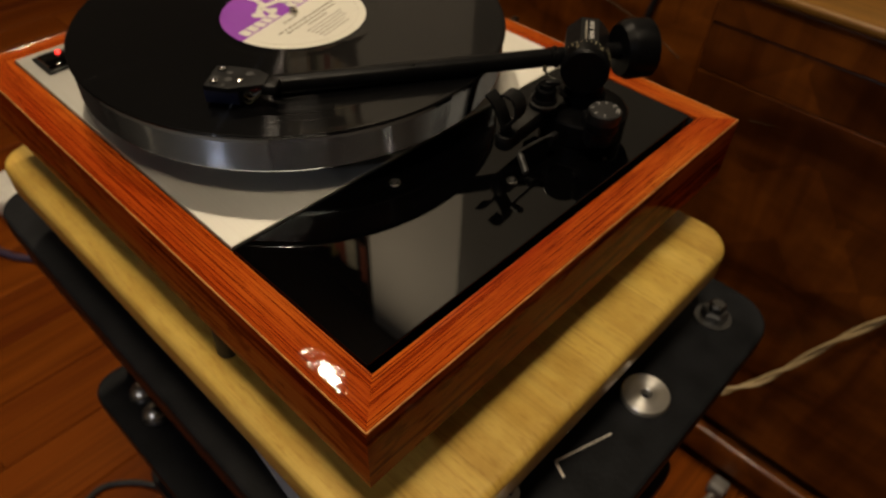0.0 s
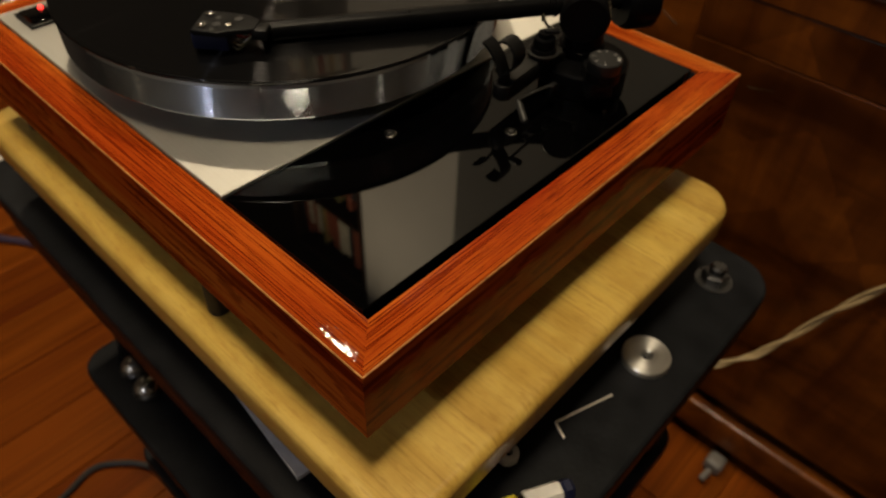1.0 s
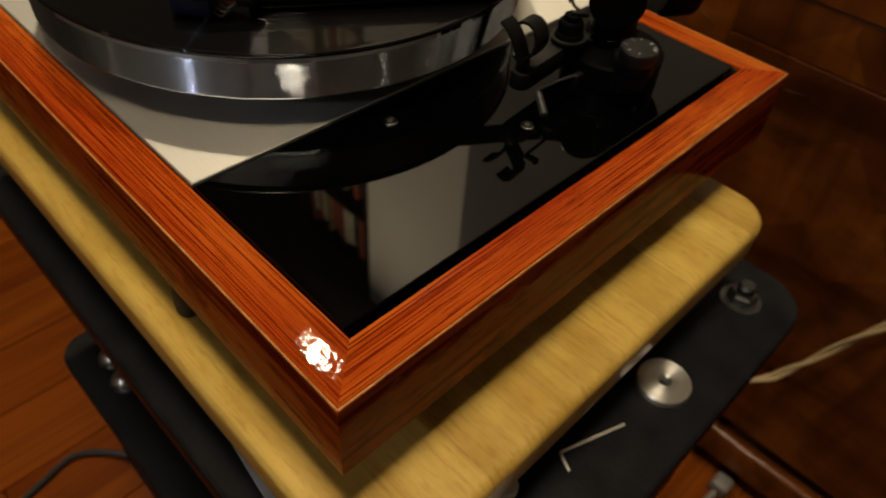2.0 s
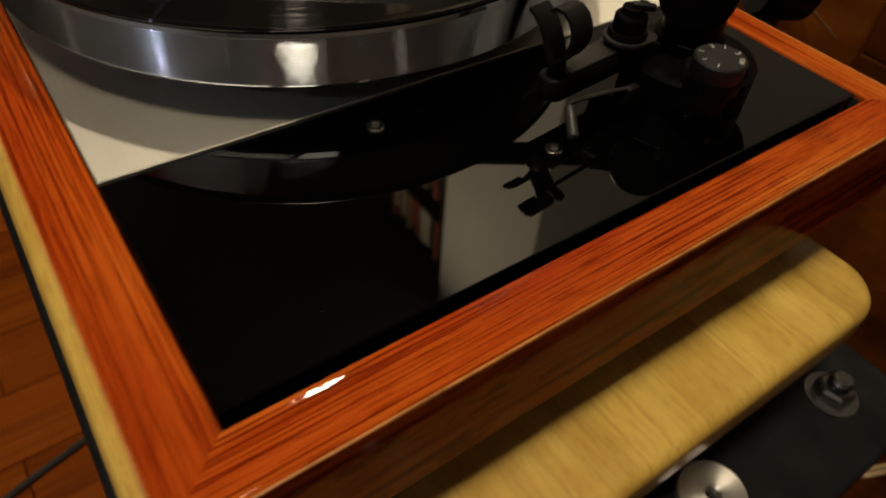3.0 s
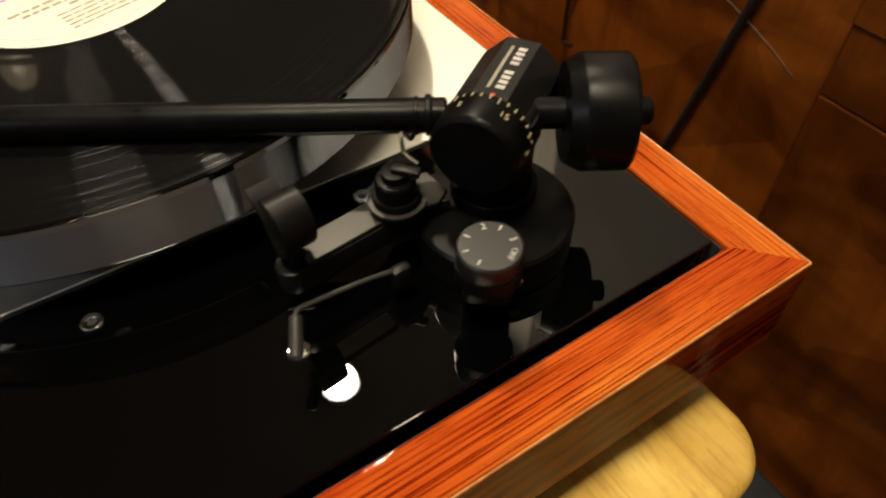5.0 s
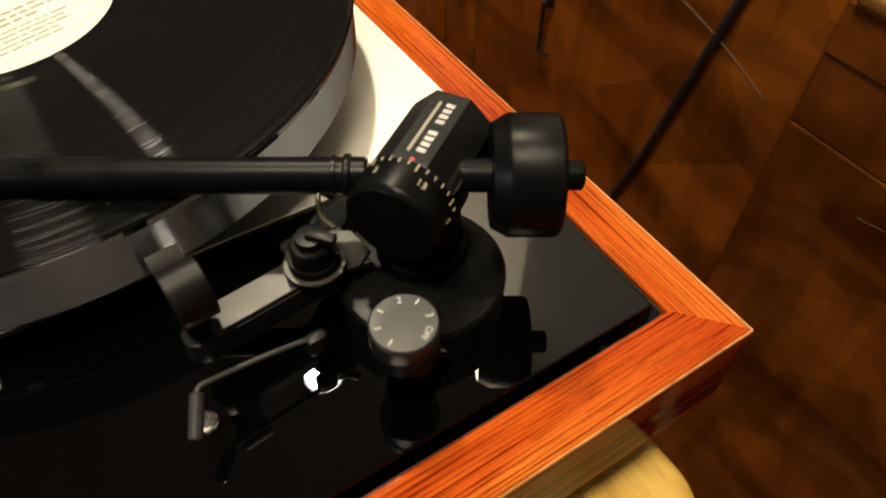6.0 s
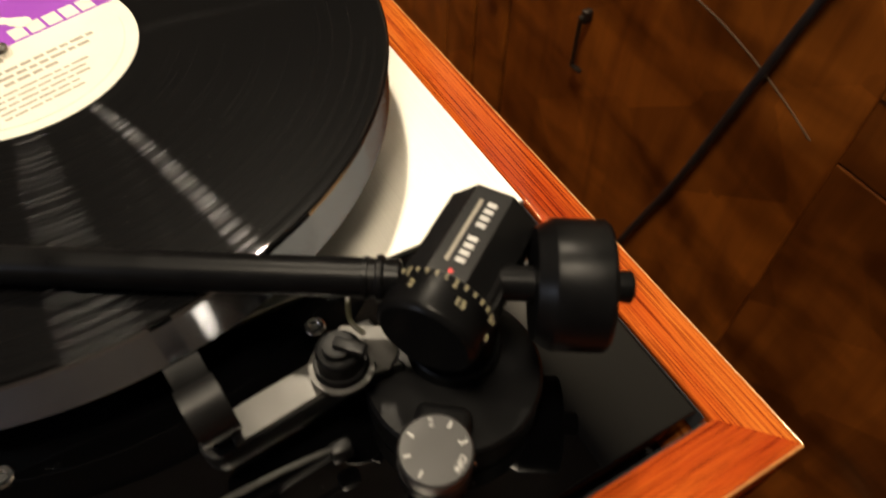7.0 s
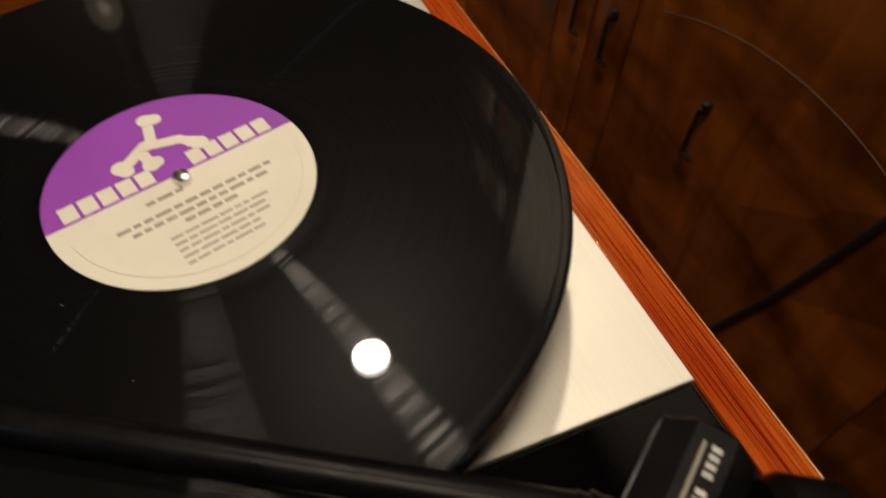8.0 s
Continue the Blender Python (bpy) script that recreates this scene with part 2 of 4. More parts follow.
lever_grey = plain("grey_lever_steel", (0.020, 0.020, 0.019), 0.45, 0.0, 0.15, 60, 0, 300, 0, 1.35)
chrome = plain("bright_steel", (0.72, 0.70, 0.66), 0.16, 1.0, 0.1)
vinyl = grooved("black_vinyl", (0.0018, 0.0018, 0.0020))
felt = plain("black_felt", (0.006, 0.006, 0.006), 0.95, 0, 0.3, 400)
arm_black = plain("satin_black_anodised", (0.0022, 0.0022, 0.0024), 0.34, 0.0, 0.25, 90, 0.05, 900, 0.0, 1.17)
arm_matt = plain("matt_black_anodised", (0.0034, 0.0034, 0.0036), 0.44, 0.0, 0.2, 90, 0.08, 900, 0.0, 1.26)
plate_grey = plain("dark_grey_anodised", (0.034, 0.033, 0.031), 0.40, 0.6, 0.2, 70)
dial_grey = plain("grey_dial_top", (0.012, 0.0117, 0.0114), 0.45, 0.3, 0.15, 70)
rubber = plain("black_rubber", (0.006, 0.006, 0.006), 0.6)
rack_black = plain("hammered_black_paint", (0.0075, 0.008, 0.0092), 0.45, 0.0, 0.3, 50, 0.5, 260, 0.0, 1.22)
white_ink = plain("white_print", (0.36, 0.355, 0.34), 0.6)
yellow_ink = plain("pale_yellow_print", (0.30, 0.27, 0.17), 0.6)
red_ink = plain("red_print", (0.5, 0.02, 0.02), 0.5)
purple = plain("purple_paper", (0.185, 0.022, 0.30), 0.55, 0, 0.08, 40)
cream = plain("cream_paper", (0.51, 0.495, 0.425), 0.6, 0, 0.06, 40)
grey_ink = plain("grey_print", (0.22, 0.20, 0.16), 0.7)
white_plastic = plain("white_plastic", (0.62, 0.60, 0.55), 0.45)
white_paper = plain("white_paper", (0.70, 0.70, 0.70), 0.7)
grey_plastic = plain("pale_grey_plastic", (0.12, 0.11, 0.10), 0.5)
blue_plastic = plain("dark_blue_plastic", (0.006, 0.009, 0.032), 0.35)
yellow_plastic = plain("clear_yellow_plastic", (0.45, 0.36, 0.03), 0.2, 0, 0.3, 120)
flex = plain("cream_twisted_flex", (0.30, 0.22, 0.11), 0.6)
black_cable = plain("black_cable", (0.005, 0.005, 0.0055), 0.5)
blue_cable = plain("dull_purple_cable", (0.03, 0.02, 0.045), 0.5)
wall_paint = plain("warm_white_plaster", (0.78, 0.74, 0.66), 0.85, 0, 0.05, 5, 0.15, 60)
# on the north wall this darker colour stands in for light falling off
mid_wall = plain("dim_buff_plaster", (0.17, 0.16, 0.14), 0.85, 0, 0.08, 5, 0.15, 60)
dark_wall = plain("brown_wall_panelling", (0.05, 0.036, 0.024), 0.7, 0, 0.2, 6)
ceiling_paint = plain("dim_ceiling_paint", (0.16, 0.145, 0.12), 0.9, 0, 0.06, 4)
bronze = plain("dark_bronze", (0.020, 0.014, 0.010), 0.45, 0.6)
wire_mat = plain("olive_signal_wire", (0.018, 0.017, 0.008), 0.4)


def glowing(name, colour, strength):
    m = Nodes(name)
    m.set(Base_Color=(*colour, 1), Emission_Color=(*colour, 1), Emission_Strength=strength)
    return m.mat


globe_glass = glowing("lit_opal_glass", (1.0, 0.90, 0.76), 45.0)
diffuser_glass = glowing("lit_ceiling_diffuser", (1.0, 0.84, 0.62), 4.0)
shade_glass = glowing("dim_lit_opal_shade", (1.0, 0.80, 0.50), 0.5)
led_red = glowing("red_led", (1.0, 0.04, 0.03), 3.0)

# ---- mesh helpers ----
BASE = {}


def thing(name, place, label="", category="", group="", kind=""):
    ob = new(name)
    ob.empty_display_size = 0.02
    ob.location = place
    BASE[ob] = Vector(place)
    return tagged(ob, label, category, group, kind)


def part(name, bm, mat, parent=None, label="", smooth=True, category="", group="", kind=""):
    """Links a bmesh, written in world places, as one mesh under a thing or under a part."""
    base = BASE[parent] if parent else Vector((0, 0, 0))
    bmesh.ops.recalc_face_normals(bm, faces=bm.faces)
    if base.length:
        bmesh.ops.translate(bm, verts=bm.verts, vec=-base)
    me = bpy.data.meshes.new(name)
    if smooth:
        for fc in bm.faces:
            fc.smooth = True
        for e in bm.edges:
            if len(e.link_faces) == 2:
                turn_a = e.calc_face_angle(0)
                a, b = sorted(fc.calc_area() for fc in e.link_faces)
                if turn_a > 0.6 or (turn_a > 0.04 and b > 25 * a):
                    e.smooth = False
    bm.to_mesh(me)
    bm.free()
    me.materials.append(mat)
    ob = new(name, me)
    if parent:
        ob.parent = parent
        BASE[ob] = base
    else:
        BASE[ob] = Vector((0, 0, 0))
    return tagged(ob, label, category, group, kind)


def box(lo, hi, bevel=0.0, seg=2, bm=None, m=None):
    own = bmesh.new()
    bmesh.ops.create_cube(own, size=1)
    for v in own.verts:
        v.co = Vector([lo[k] + (v.co[k] + 0.5) * (hi[k] - lo[k]) for k in range(3)])
    if bevel:
        bmesh.ops.bevel(own, geom=own.edges, offset=bevel, segments=seg, profile=0.5, affect="EDGES")
    if m:
        bmesh.ops.transform(own, matrix=m, verts=own.verts)
    return merged(bm, own)


def merged(bm, own):
    if bm is None:
        return own
    me = bpy.data.meshes.new("joint")
    own.to_mesh(me)
    own.free()
    bm.from_mesh(me)
    bpy.data.meshes.remove(me)
    return bm


def lathe(profile, seg=48, m=None, bm=None, closed=True):
    """Turns (radius, height) pairs about z; closed: with caps at both ends."""
    own = bmesh.new()
    rings = []
    for r, z in profile:
        if r < 1e-6:
            rings.append([own.verts.new((0, 0, z))])
        else:
            rings.append([own.verts.new((r * math.cos(2 * math.pi * k / seg), r * math.sin(2 * math.pi * k / seg), z)) for k in range(seg)])
    for a, b in zip(rings, rings[1:]):
        for k in range(seg):
            j = (k + 1) % seg
            if len(a) == 1 and len(b) > 1:
                own.faces.new((a[0], b[k], b[j]))
            elif len(b) == 1 and len(a) > 1:
                own.faces.new((a[k], a[j], b[0]))
            elif len(a) > 1:
                own.faces.new((a[k], a[j], b[j], b[k]))
    if closed:
        for ring in (rings[0], rings[-1]):
            if len(ring) > 1:
                own.faces.new(ring)
    if m:
        bmesh.ops.transform(own, matrix=m, verts=own.verts)
    return merged(bm, own)


def rod(a, b, r, seg=20, bevel=0.0, bm=None, r2=None):
    """A round bar from a to b with broken edges."""
    a, b = Vector(a), Vector(b)
    q = (b - a).to_track_quat("Z", "Y").to_matrix().to_4x4()
    h, r2 = (b - a).length, r if r2 is None else r2
    c = min(bevel, r * 0.9, r2 * 0.9)
    prof = [(0, 0), (r - c, 0), (r, c), (r2, h - c), (r2 - c, h), (0, h)] if c else [(0, 0), (r, 0), (r2, h), (0, h)]
    return lathe(prof, seg, Matrix.Translation(a) @ q, bm, closed=False)


def slab(outline, z0, z1, bevel=0.0, seg=2, bm=None, m=None):
    """An upright prism over a plan outline."""
    own = bmesh.new()
    low = [own.verts.new((x, y, z0)) for x, y in outline]
    face = own.faces.new(low)
    up = bmesh.ops.extrude_face_region(own, geom=[face])
    bmesh.ops.translate(own, verts=[v for v in up["geom"] if isinstance(v, bmesh.types.BMVert)], vec=(0, 0, z1 - z0))
    if bevel:
        es = [e for e in own.edges if abs(e.verts[0].co.z - e.verts[1].co.z) < 1e-7]
        bmesh.ops.bevel(own, geom=es, offset=bevel, segments=seg, profile=0.5, affect="EDGES")
    if m:
        bmesh.ops.transform(own, matrix=m, verts=own.verts)
    return merged(bm, own)


def rounded(x0, y0, x1, y1, r, n=8):
    """A rectangle with round corners, as a plan outline."""
    pts = []
    for cx, cy, a0 in ((x1 - r, y0 + r, -90), (x1 - r, y1 - r, 0), (x0 + r, y1 - r, 90), (x0 + r, y0 + r, 180)):
        for k in range(n + 1):
            a = radians(a0 + 90 * k / n)
            pts.append((cx + r * math.cos(a), cy + r * math.sin(a)))
    return pts


def tube(points, r, seg=10, steps=8, bm=None, caps=True):
    """A round cable along a smooth line through points."""
    pts = [Vector(p) for p in points]
    ext = [pts[0] * 2 - pts[1]] + pts + [pts[-1] * 2 - pts[-2]]
    line = []
    for i in range(1, len(ext) - 2):
        p0, p1, p2, p3 = ext[i - 1:i + 3]
        for k in range(steps):
            t = k / steps
            line.append(0.5 * (2 * p1 + (p2 - p0) * t + (2 * p0 - 5 * p1 + 4 * p2 - p3) * t * t + (3 * p1 - p0 - 3 * p2 + p3) * t ** 3))
    line.append(pts[-1])
    own = bmesh.new()
    rings = []
    side = Vector((0.31, 0.2, 0.93))
    for i, p in enumerate(line):
        d = (line[min(i + 1, len(line) - 1)] - line[max(i - 1, 0)]).normalized()
        side = (side - d * side.dot(d)).normalized()
        other = d.cross(side)
        rings.append([own.verts.new(p + r * (math.cos(2 * math.pi * k / seg) * side + math.sin(2 * math.pi * k / seg) * other)) for k in range(seg)])
    for a, b in zip(rings, rings[1:]):
        for k in range(seg):
            own.faces.new((a[k], a[(k + 1) % seg], b[(k + 1) % seg], b[k]))
    if caps:
        own.faces.new(rings[0])
        own.faces.new(rings[-1])
    return merged(bm, own)


def strip(profile, width, thick, m):
    """A flat band bent along a profile in its x-z plane, as wide as given along y."""
    own = bmesh.new()
    rows = []
    n = len(profile)
    for i, (x, z) in enumerate(profile):
        a, b = profile[max(i - 1, 0)], profile[min(i + 1, n - 1)]
        d = Vector((b[0] - a[0], b[1] - a[1])).normalized()
        nx, nz = -d.y * thick / 2, d.x * thick / 2
        rows.append([own.verts.new(c) for c in ((x + nx, -width / 2, z + nz), (x + nx, width / 2, z + nz), (x - nx, width / 2, z - nz), (x - nx, -width / 2, z - nz))])
    for a, b in zip(rows, rows[1:]):
        for k in range(4):
            own.faces.new((a[k], a[(k + 1) % 4], b[(k + 1) % 4], b[k]))
    own.faces.new(rows[0])
    own.faces.new(rows[-1])
    bmesh.ops.transform(own, matrix=m, verts=own.verts)
    return own


def letters(text, height, m, bm=None):
    """Characters in the built-in font, thin and raised, in the x-y plane of m."""
    cu = bpy.data.curves.new("letters", "FONT")
    cu.body, cu.size, cu.extrude = text, height * 1.4, 0.00008
    cu.align_x, cu.align_y = "CENTER", "CENTER"
    cu.resolution_u = 3
    ob = new("letters", cu)
    me = bpy.data.meshes.new_from_object(ob.evaluated_get(bpy.context.evaluated_depsgraph_get()))
    bpy.data.objects.remove(ob)
    bpy.data.curves.remove(cu)
    own = bmesh.new()
    own.from_mesh(me)
    bpy.data.meshes.remove(me)
    bmesh.ops.transform(own, matrix=m, verts=own.verts)
    return merged(bm, own)

# ---- the room ----
X0, X1, Y0, Y1, Y2, ZC = -2.3, 1.7, -1.9, 1.05, 2.2, 2.60
NX = -0.86
part("floor", box((X0, Y0, -0.06), (X1, Y2, -0.014)), plank_y, None, "orange-brown varnished floor of wide boards", False, "floor", "", "structure")
part("wall_north", box((NX, Y1, -0.06), (X1, Y2, ZC)), wall_paint, None, "white plaster wall behind the sideboard", False, "wall", "", "structure")
# added sheet over the same wall: weaker light put into its colour
part("wall_dado", box((-0.42, Y1 - 0.018, -0.014), (X1, Y1 - 0.001, ZC - 0.001), 0.003), mid_wall, None, "thin added wall sheet, its dark colour standing in for weaker light", False, "wall", "", "structure")
part("wall_alcove", box((X0, Y2, -0.06), (X1, Y2 + 0.12, ZC)), dark_wall, None, "dark panelled wall at the back of the alcove", False, "wall", "", "structure")
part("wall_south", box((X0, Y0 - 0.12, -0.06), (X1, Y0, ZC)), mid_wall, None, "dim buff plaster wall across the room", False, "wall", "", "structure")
part("wall_west", box((X0 - 0.12, Y0 - 0.12, -0.06), (X0, Y2 + 0.12, ZC)), dark_wall, None, "dark panelled wall beyond the bookcase", False, "wall", "", "structure")
part("wall_east", box((X1, Y0 - 0.12, -0.06), (X1 + 0.12, Y2 + 0.12, ZC)), dark_wall, None, "dark panelled wall beside the sideboard", False, "wall", "", "structure")
part("ceiling", box((X0 - 0.12, Y0 - 0.12, ZC), (X1 + 0.12, Y2 + 0.12, ZC + 0.1)), ceiling_paint, None, "dim painted ceiling", False, "ceiling", "", "structure")

# opal dome lamp on the ceiling
dome = thing("dome_lamp", (GLOBE.x, GLOBE.y, ZC), "lit round opal dome lamp fixed to the ceiling", "lamp")
glb = part("dome", lathe([(0.010 * k, -0.014 + 0.014 * (k / 6) ** 2) for k in range(7)], 40, Matrix.Translation(GLOBE), closed=False), globe_glass, dome, "lit opal glass")
glb.visible_shadow = False
part("collar", rod((GLOBE.x, GLOBE.y, GLOBE.z + 0.001), (GLOBE.x, GLOBE.y, ZC), 0.066, 40, 0.003), white_plastic, dome)

# the wide one is an added light, made broad to soften its glints
for SPOT, lens_r, label in zip(SPOTS, (0.068, 0.22), ("small round lit ceiling downlight", "unseen wide round ceiling light added to brighten board and cabinet")):
    spot = thing("downlight", SPOT, label, "lamp", "ceiling downlights")
    part("trim_ring", lathe([(lens_r, -0.012), (lens_r + 0.016, -0.012), (lens_r + 0.022, 0.0), (lens_r + 0.022, 0.0295), (lens_r, 0.0295), (lens_r, -0.012)], 48, Matrix.Translation(SPOT), closed=False), white_plastic, spot)
    sp = part("lens", lathe([(0, -0.008), (lens_r * 0.6, -0.006), (lens_r, 0.0)], 48, Matrix.Translation(SPOT), closed=False), shade_glass if lens_r < 0.1 else diffuser_glass, spot, "lit lens")
    sp.visible_shadow = False
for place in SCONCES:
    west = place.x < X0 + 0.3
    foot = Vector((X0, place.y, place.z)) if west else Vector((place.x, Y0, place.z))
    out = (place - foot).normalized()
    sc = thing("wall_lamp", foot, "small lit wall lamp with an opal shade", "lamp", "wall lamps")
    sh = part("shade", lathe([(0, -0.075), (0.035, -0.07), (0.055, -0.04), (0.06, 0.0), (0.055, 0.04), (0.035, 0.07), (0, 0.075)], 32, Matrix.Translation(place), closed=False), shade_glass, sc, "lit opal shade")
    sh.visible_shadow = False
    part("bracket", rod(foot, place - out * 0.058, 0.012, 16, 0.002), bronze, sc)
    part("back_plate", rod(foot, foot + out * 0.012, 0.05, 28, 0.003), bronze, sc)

# ---- sideboard behind the turntable ----
SY = 0.592
oak_inlay = plain("pale_inlay", (0.06, 0.034, 0.014), 0.6)


def pull(x, z, owner):
    """A small dark drop handle: a plate, a hanging stem and a cross foot."""
    h = part("handle", box((x - 0.0032, SY - 0.0245, z + 0.044), (x + 0.0032, SY - 0.0155, z + 0.056), 0.0015), bronze, owner, "small dark bronze drop handle")
    part("stem", rod((x, SY - 0.0265, z + 0.052), (x - 0.001, SY - 0.0255, z), 0.0022, 10, 0.001), bronze, h)
    part("foot", rod((x - 0.003, SY - 0.0255, z), (x + 0.012, SY - 0.0255, z + 0.001), 0.0024, 10, 0.001), bronze, h)
    return h


cab = thing("cabinet", (-0.3, SY, 0), "brown veneered cabinet with framed doors and dark drop handles", "cabinet")
part("body", box((-0.44, SY, 0.07), (0.285, SY + 0.42, 0.80), 0.003), oak_x, cab, "dark brown carcass")
part("base", box((-0.43, SY + 0.005, 0), (0.284, SY + 0.40, 0.071), 0.003), oak_x, cab)
part("base_moulding", box((-0.442, SY - 0.024, 0.03), (0.285, SY + 0.002, 0.085), 0.006, 3), oak_dark, cab, "dark brown foot moulding")
part("top", box((-0.445, SY - 0.012, 0.7995), (0.285, SY + 0.43, 0.822), 0.004, 3), oak_x, cab)
side = thing("sideboard", (0.78, SY, 0), "low brown veneered sideboard with a honey oak top", "sideboard")
part("body", box((0.2865, SY, 0.07), (1.25, SY + 0.42, 0.6845), 0.003), oak_dark, side, "dark brown carcass")
part("base", box((0.2865, SY + 0.005, 0), (1.23, SY + 0.40, 0.071), 0.003), oak_x, side)
part("base_moulding", box((0.2865, SY - 0.024, 0.03), (1.252, SY + 0.002, 0.085), 0.006, 3), oak_dark, side, "dark brown foot moulding")
part("top", box((0.2865, SY - 0.020, 0.684), (1.28, SY + 0.45, 0.695), 0.004, 3), oak_top, side, "honey-coloured oak top")
for dx0, dx1, sx0, sx1, pulls in ((-0.43, -0.1415, -0.200, -0.1425, (-0.158,)), (-0.1385, 0.284, -0.1375, -0.080, (-0.104, 0.038))):
    door = part("door", box((dx0, SY - 0.0120, 0.10), (dx1, SY - 0.0005, 0.792), 0.002), oak_z, cab, "brown veneered door")
    px0, px1 = (dx0 + 0.046, sx0 - 0.002) if sx1 > dx1 - 0.01 else (sx1 + 0.002, dx1 - 0.002)
    part("panel", box((px0, SY - 0.0160, 0.15), (px1, SY - 0.0115, 0.789), 0.0025, 3), oak_z, door, "broad polished veneer panel")
    part("stile", box((sx0, SY - 0.0172, 0.102), (sx1, SY - 0.0115, 0.790), 0.004, 3), oak_z, door)
    for px in pulls:
        pull(px, 0.512, door)
for z_low, z_high, proud in ((0.11, 0.5955, 0.0156), (0.5963, 0.6485, 0.0148), (0.6493, 0.6838, 0.0162)):
    part("front_panel", box((0.2825, SY - proud, z_low), (1.24, SY - 0.0005, z_high), 0.0012), oak_dark, side, "plain dark brown front panel")
lip = [(x, SY - 0.0157, 0.635 - 0.0155 * ((x - 0.105) / 0.1) ** 2) for x in (-0.05, -0.02, 0.02, 0.06, 0.105, 0.15, 0.19, 0.23, 0.26)]
part("inlay_line", tube(lip, 0.0008, 6, 6), oak_inlay, cab, "thin pale inlay line along the door")
part("inlay_line", tube([(0.352, SY - 0.0154, 0.564), (0.40, SY - 0.0149, 0.573), (0.449, SY - 0.0149, 0.580), (0.62, SY - 0.0149, 0.590)], 0.0006, 6, 6), oak_inlay, side, "thin pale inlay line along the door")

small_box = thing("dark_case", (0.37, SY + 0.10, 0.695), "small black box lying on the sideboard top", "box")
part("case", box((0.33, SY + 0.06, 0.695), (0.41, SY + 0.14, 0.719), 0.004), arm_matt, small_box)
part("lid", box((0.333, SY + 0.063, 0.7185), (0.407, SY + 0.137, 0.727), 0.003), rubber, small_box)

# cables before the sideboard
part("hanging_cable", tube([(0.262, SY - 0.024, 0.83), (0.221, SY - 0.022, 0.66), (0.203, SY - 0.022, 0.58), (0.184, SY - 0.022, 0.495), (0.158, SY - 0.022, 0.405), (0.118, SY - 0.026, 0.26), (0.06, SY - 0.04, 0.08), (0.05, SY - 0.06, 0.006)], 0.0032, 10, 8),
     black_cable, None, "black mains cable hanging down before the sideboard", True, "cable")


def twisted(points, r, pitch, name, label):
    """Two insulated wires twisted round one another along a line."""
    ob = thing(name, points[0], label, "cable")
    for ph in (0, math.pi):
        pts = []
        n = 46
        for k in range(n + 1):
            u = k / n * (len(points) - 1)
            i = min(int(u), len(points) - 2)
            p = Vector(points[i]).lerp(Vector(points[i + 1]), u - i)
            d = (Vector(points[i + 1]) - Vector(points[i])).normalized()
            s = d.cross(Vector((0, 1, 0))).normalized()
            o = d.cross(s)
            a = ph + 2 * math.pi * k / n * pitch
            pts.append(p + r * (math.cos(a) * s + math.sin(a) * o))
        part("wire", tube(pts, r * 0.95, 8, 2), flex, ob)
    return ob


twisted([(0.40, 0.470, 0.235), (0.4607, 0.500, 0.2568), (0.4904, 0.530, 0.2768), (0.5104, 0.550, 0.3111), (0.5338, 0.560, 0.3712), (0.560, 0.567, 0.4243), (0.61, 0.568, 0.54), (0.66, 0.55, 0.68)], 0.0025, 3, "twisted_flex", "cream twisted two-core flex rising beside the sideboard")

# ---- bookcase against the white wall ----
bx0, bx1, bd = -1.30, -0.866, 0.26
YB = Y1 + bd
case = thing("bookcase", (-1.08, YB, 0), "tall dark wooden bookcase full of books and sleeves", "bookcase")
for x in (bx0, bx1 - 0.02):
    part("side", box((x, YB - bd, 0), (x + 0.02, YB - 0.002, 2.52), 0.002), shelf_wood, case)
part("back", box((bx0 + 0.02, YB - 0.012, 0.02), (bx1 - 0.02, YB - 0.003, 2.50)), shelf_wood, case)
part("top", box((bx0 + 0.021, YB - bd, 2.498), (bx1 - 0.021, YB - 0.013, 2.52), 0.002), shelf_wood, case)
rnd = random.Random(4)
spines = [plain("spine_" + n, c, 0.6, 0, 0.3, 40) for n, c in (("tan", (0.42, 0.26, 0.10)), ("rust", (0.30, 0.08, 0.04)), ("cream", (0.60, 0.55, 0.42)), ("black", (0.02, 0.02, 0.02)), ("olive", (0.16, 0.15, 0.05)))]
for z in (0.06, 0.42, 0.80, 1.18, 1.56, 1.92, 2.22):
    part("shelf", box((bx0 + 0.021, YB - bd + 0.004, z - 0.02), (bx1 - 0.021, YB - 0.013, z), 0.002), shelf_wood, case)
    if z < 1.1:
        continue
    x = bx0 + 0.025
    while x < bx1 - 0.06:
        w = rnd.uniform(0.014, 0.04)
        h = rnd.uniform(0.16, 0.24)
        mat = rnd.choice(spines)
        b = part("book", box((x, YB - bd + 0.03, z), (x + w, YB - 0.06, z + h), 0.002), mat, None, "upright book with a %s spine on a dark shelf" % mat.name[6:], False, "book", "books in the bookcase")
        x += w + 0.0015

# ---- steel rack ----
RZ = 0.540
rack = thing("equipment_rack", (0.22, 0.17, 0), "black hammered steel equipment rack with bolted tiers", "rack")
tiers = ((-0.090, -0.026, 0.4905, 0.367, RZ, 0.034), (-0.045, -0.036, 0.478, 0.355, 0.305, 0.028), (-0.03, -0.030, 0.478, 0.345, 0.13, 0.028))
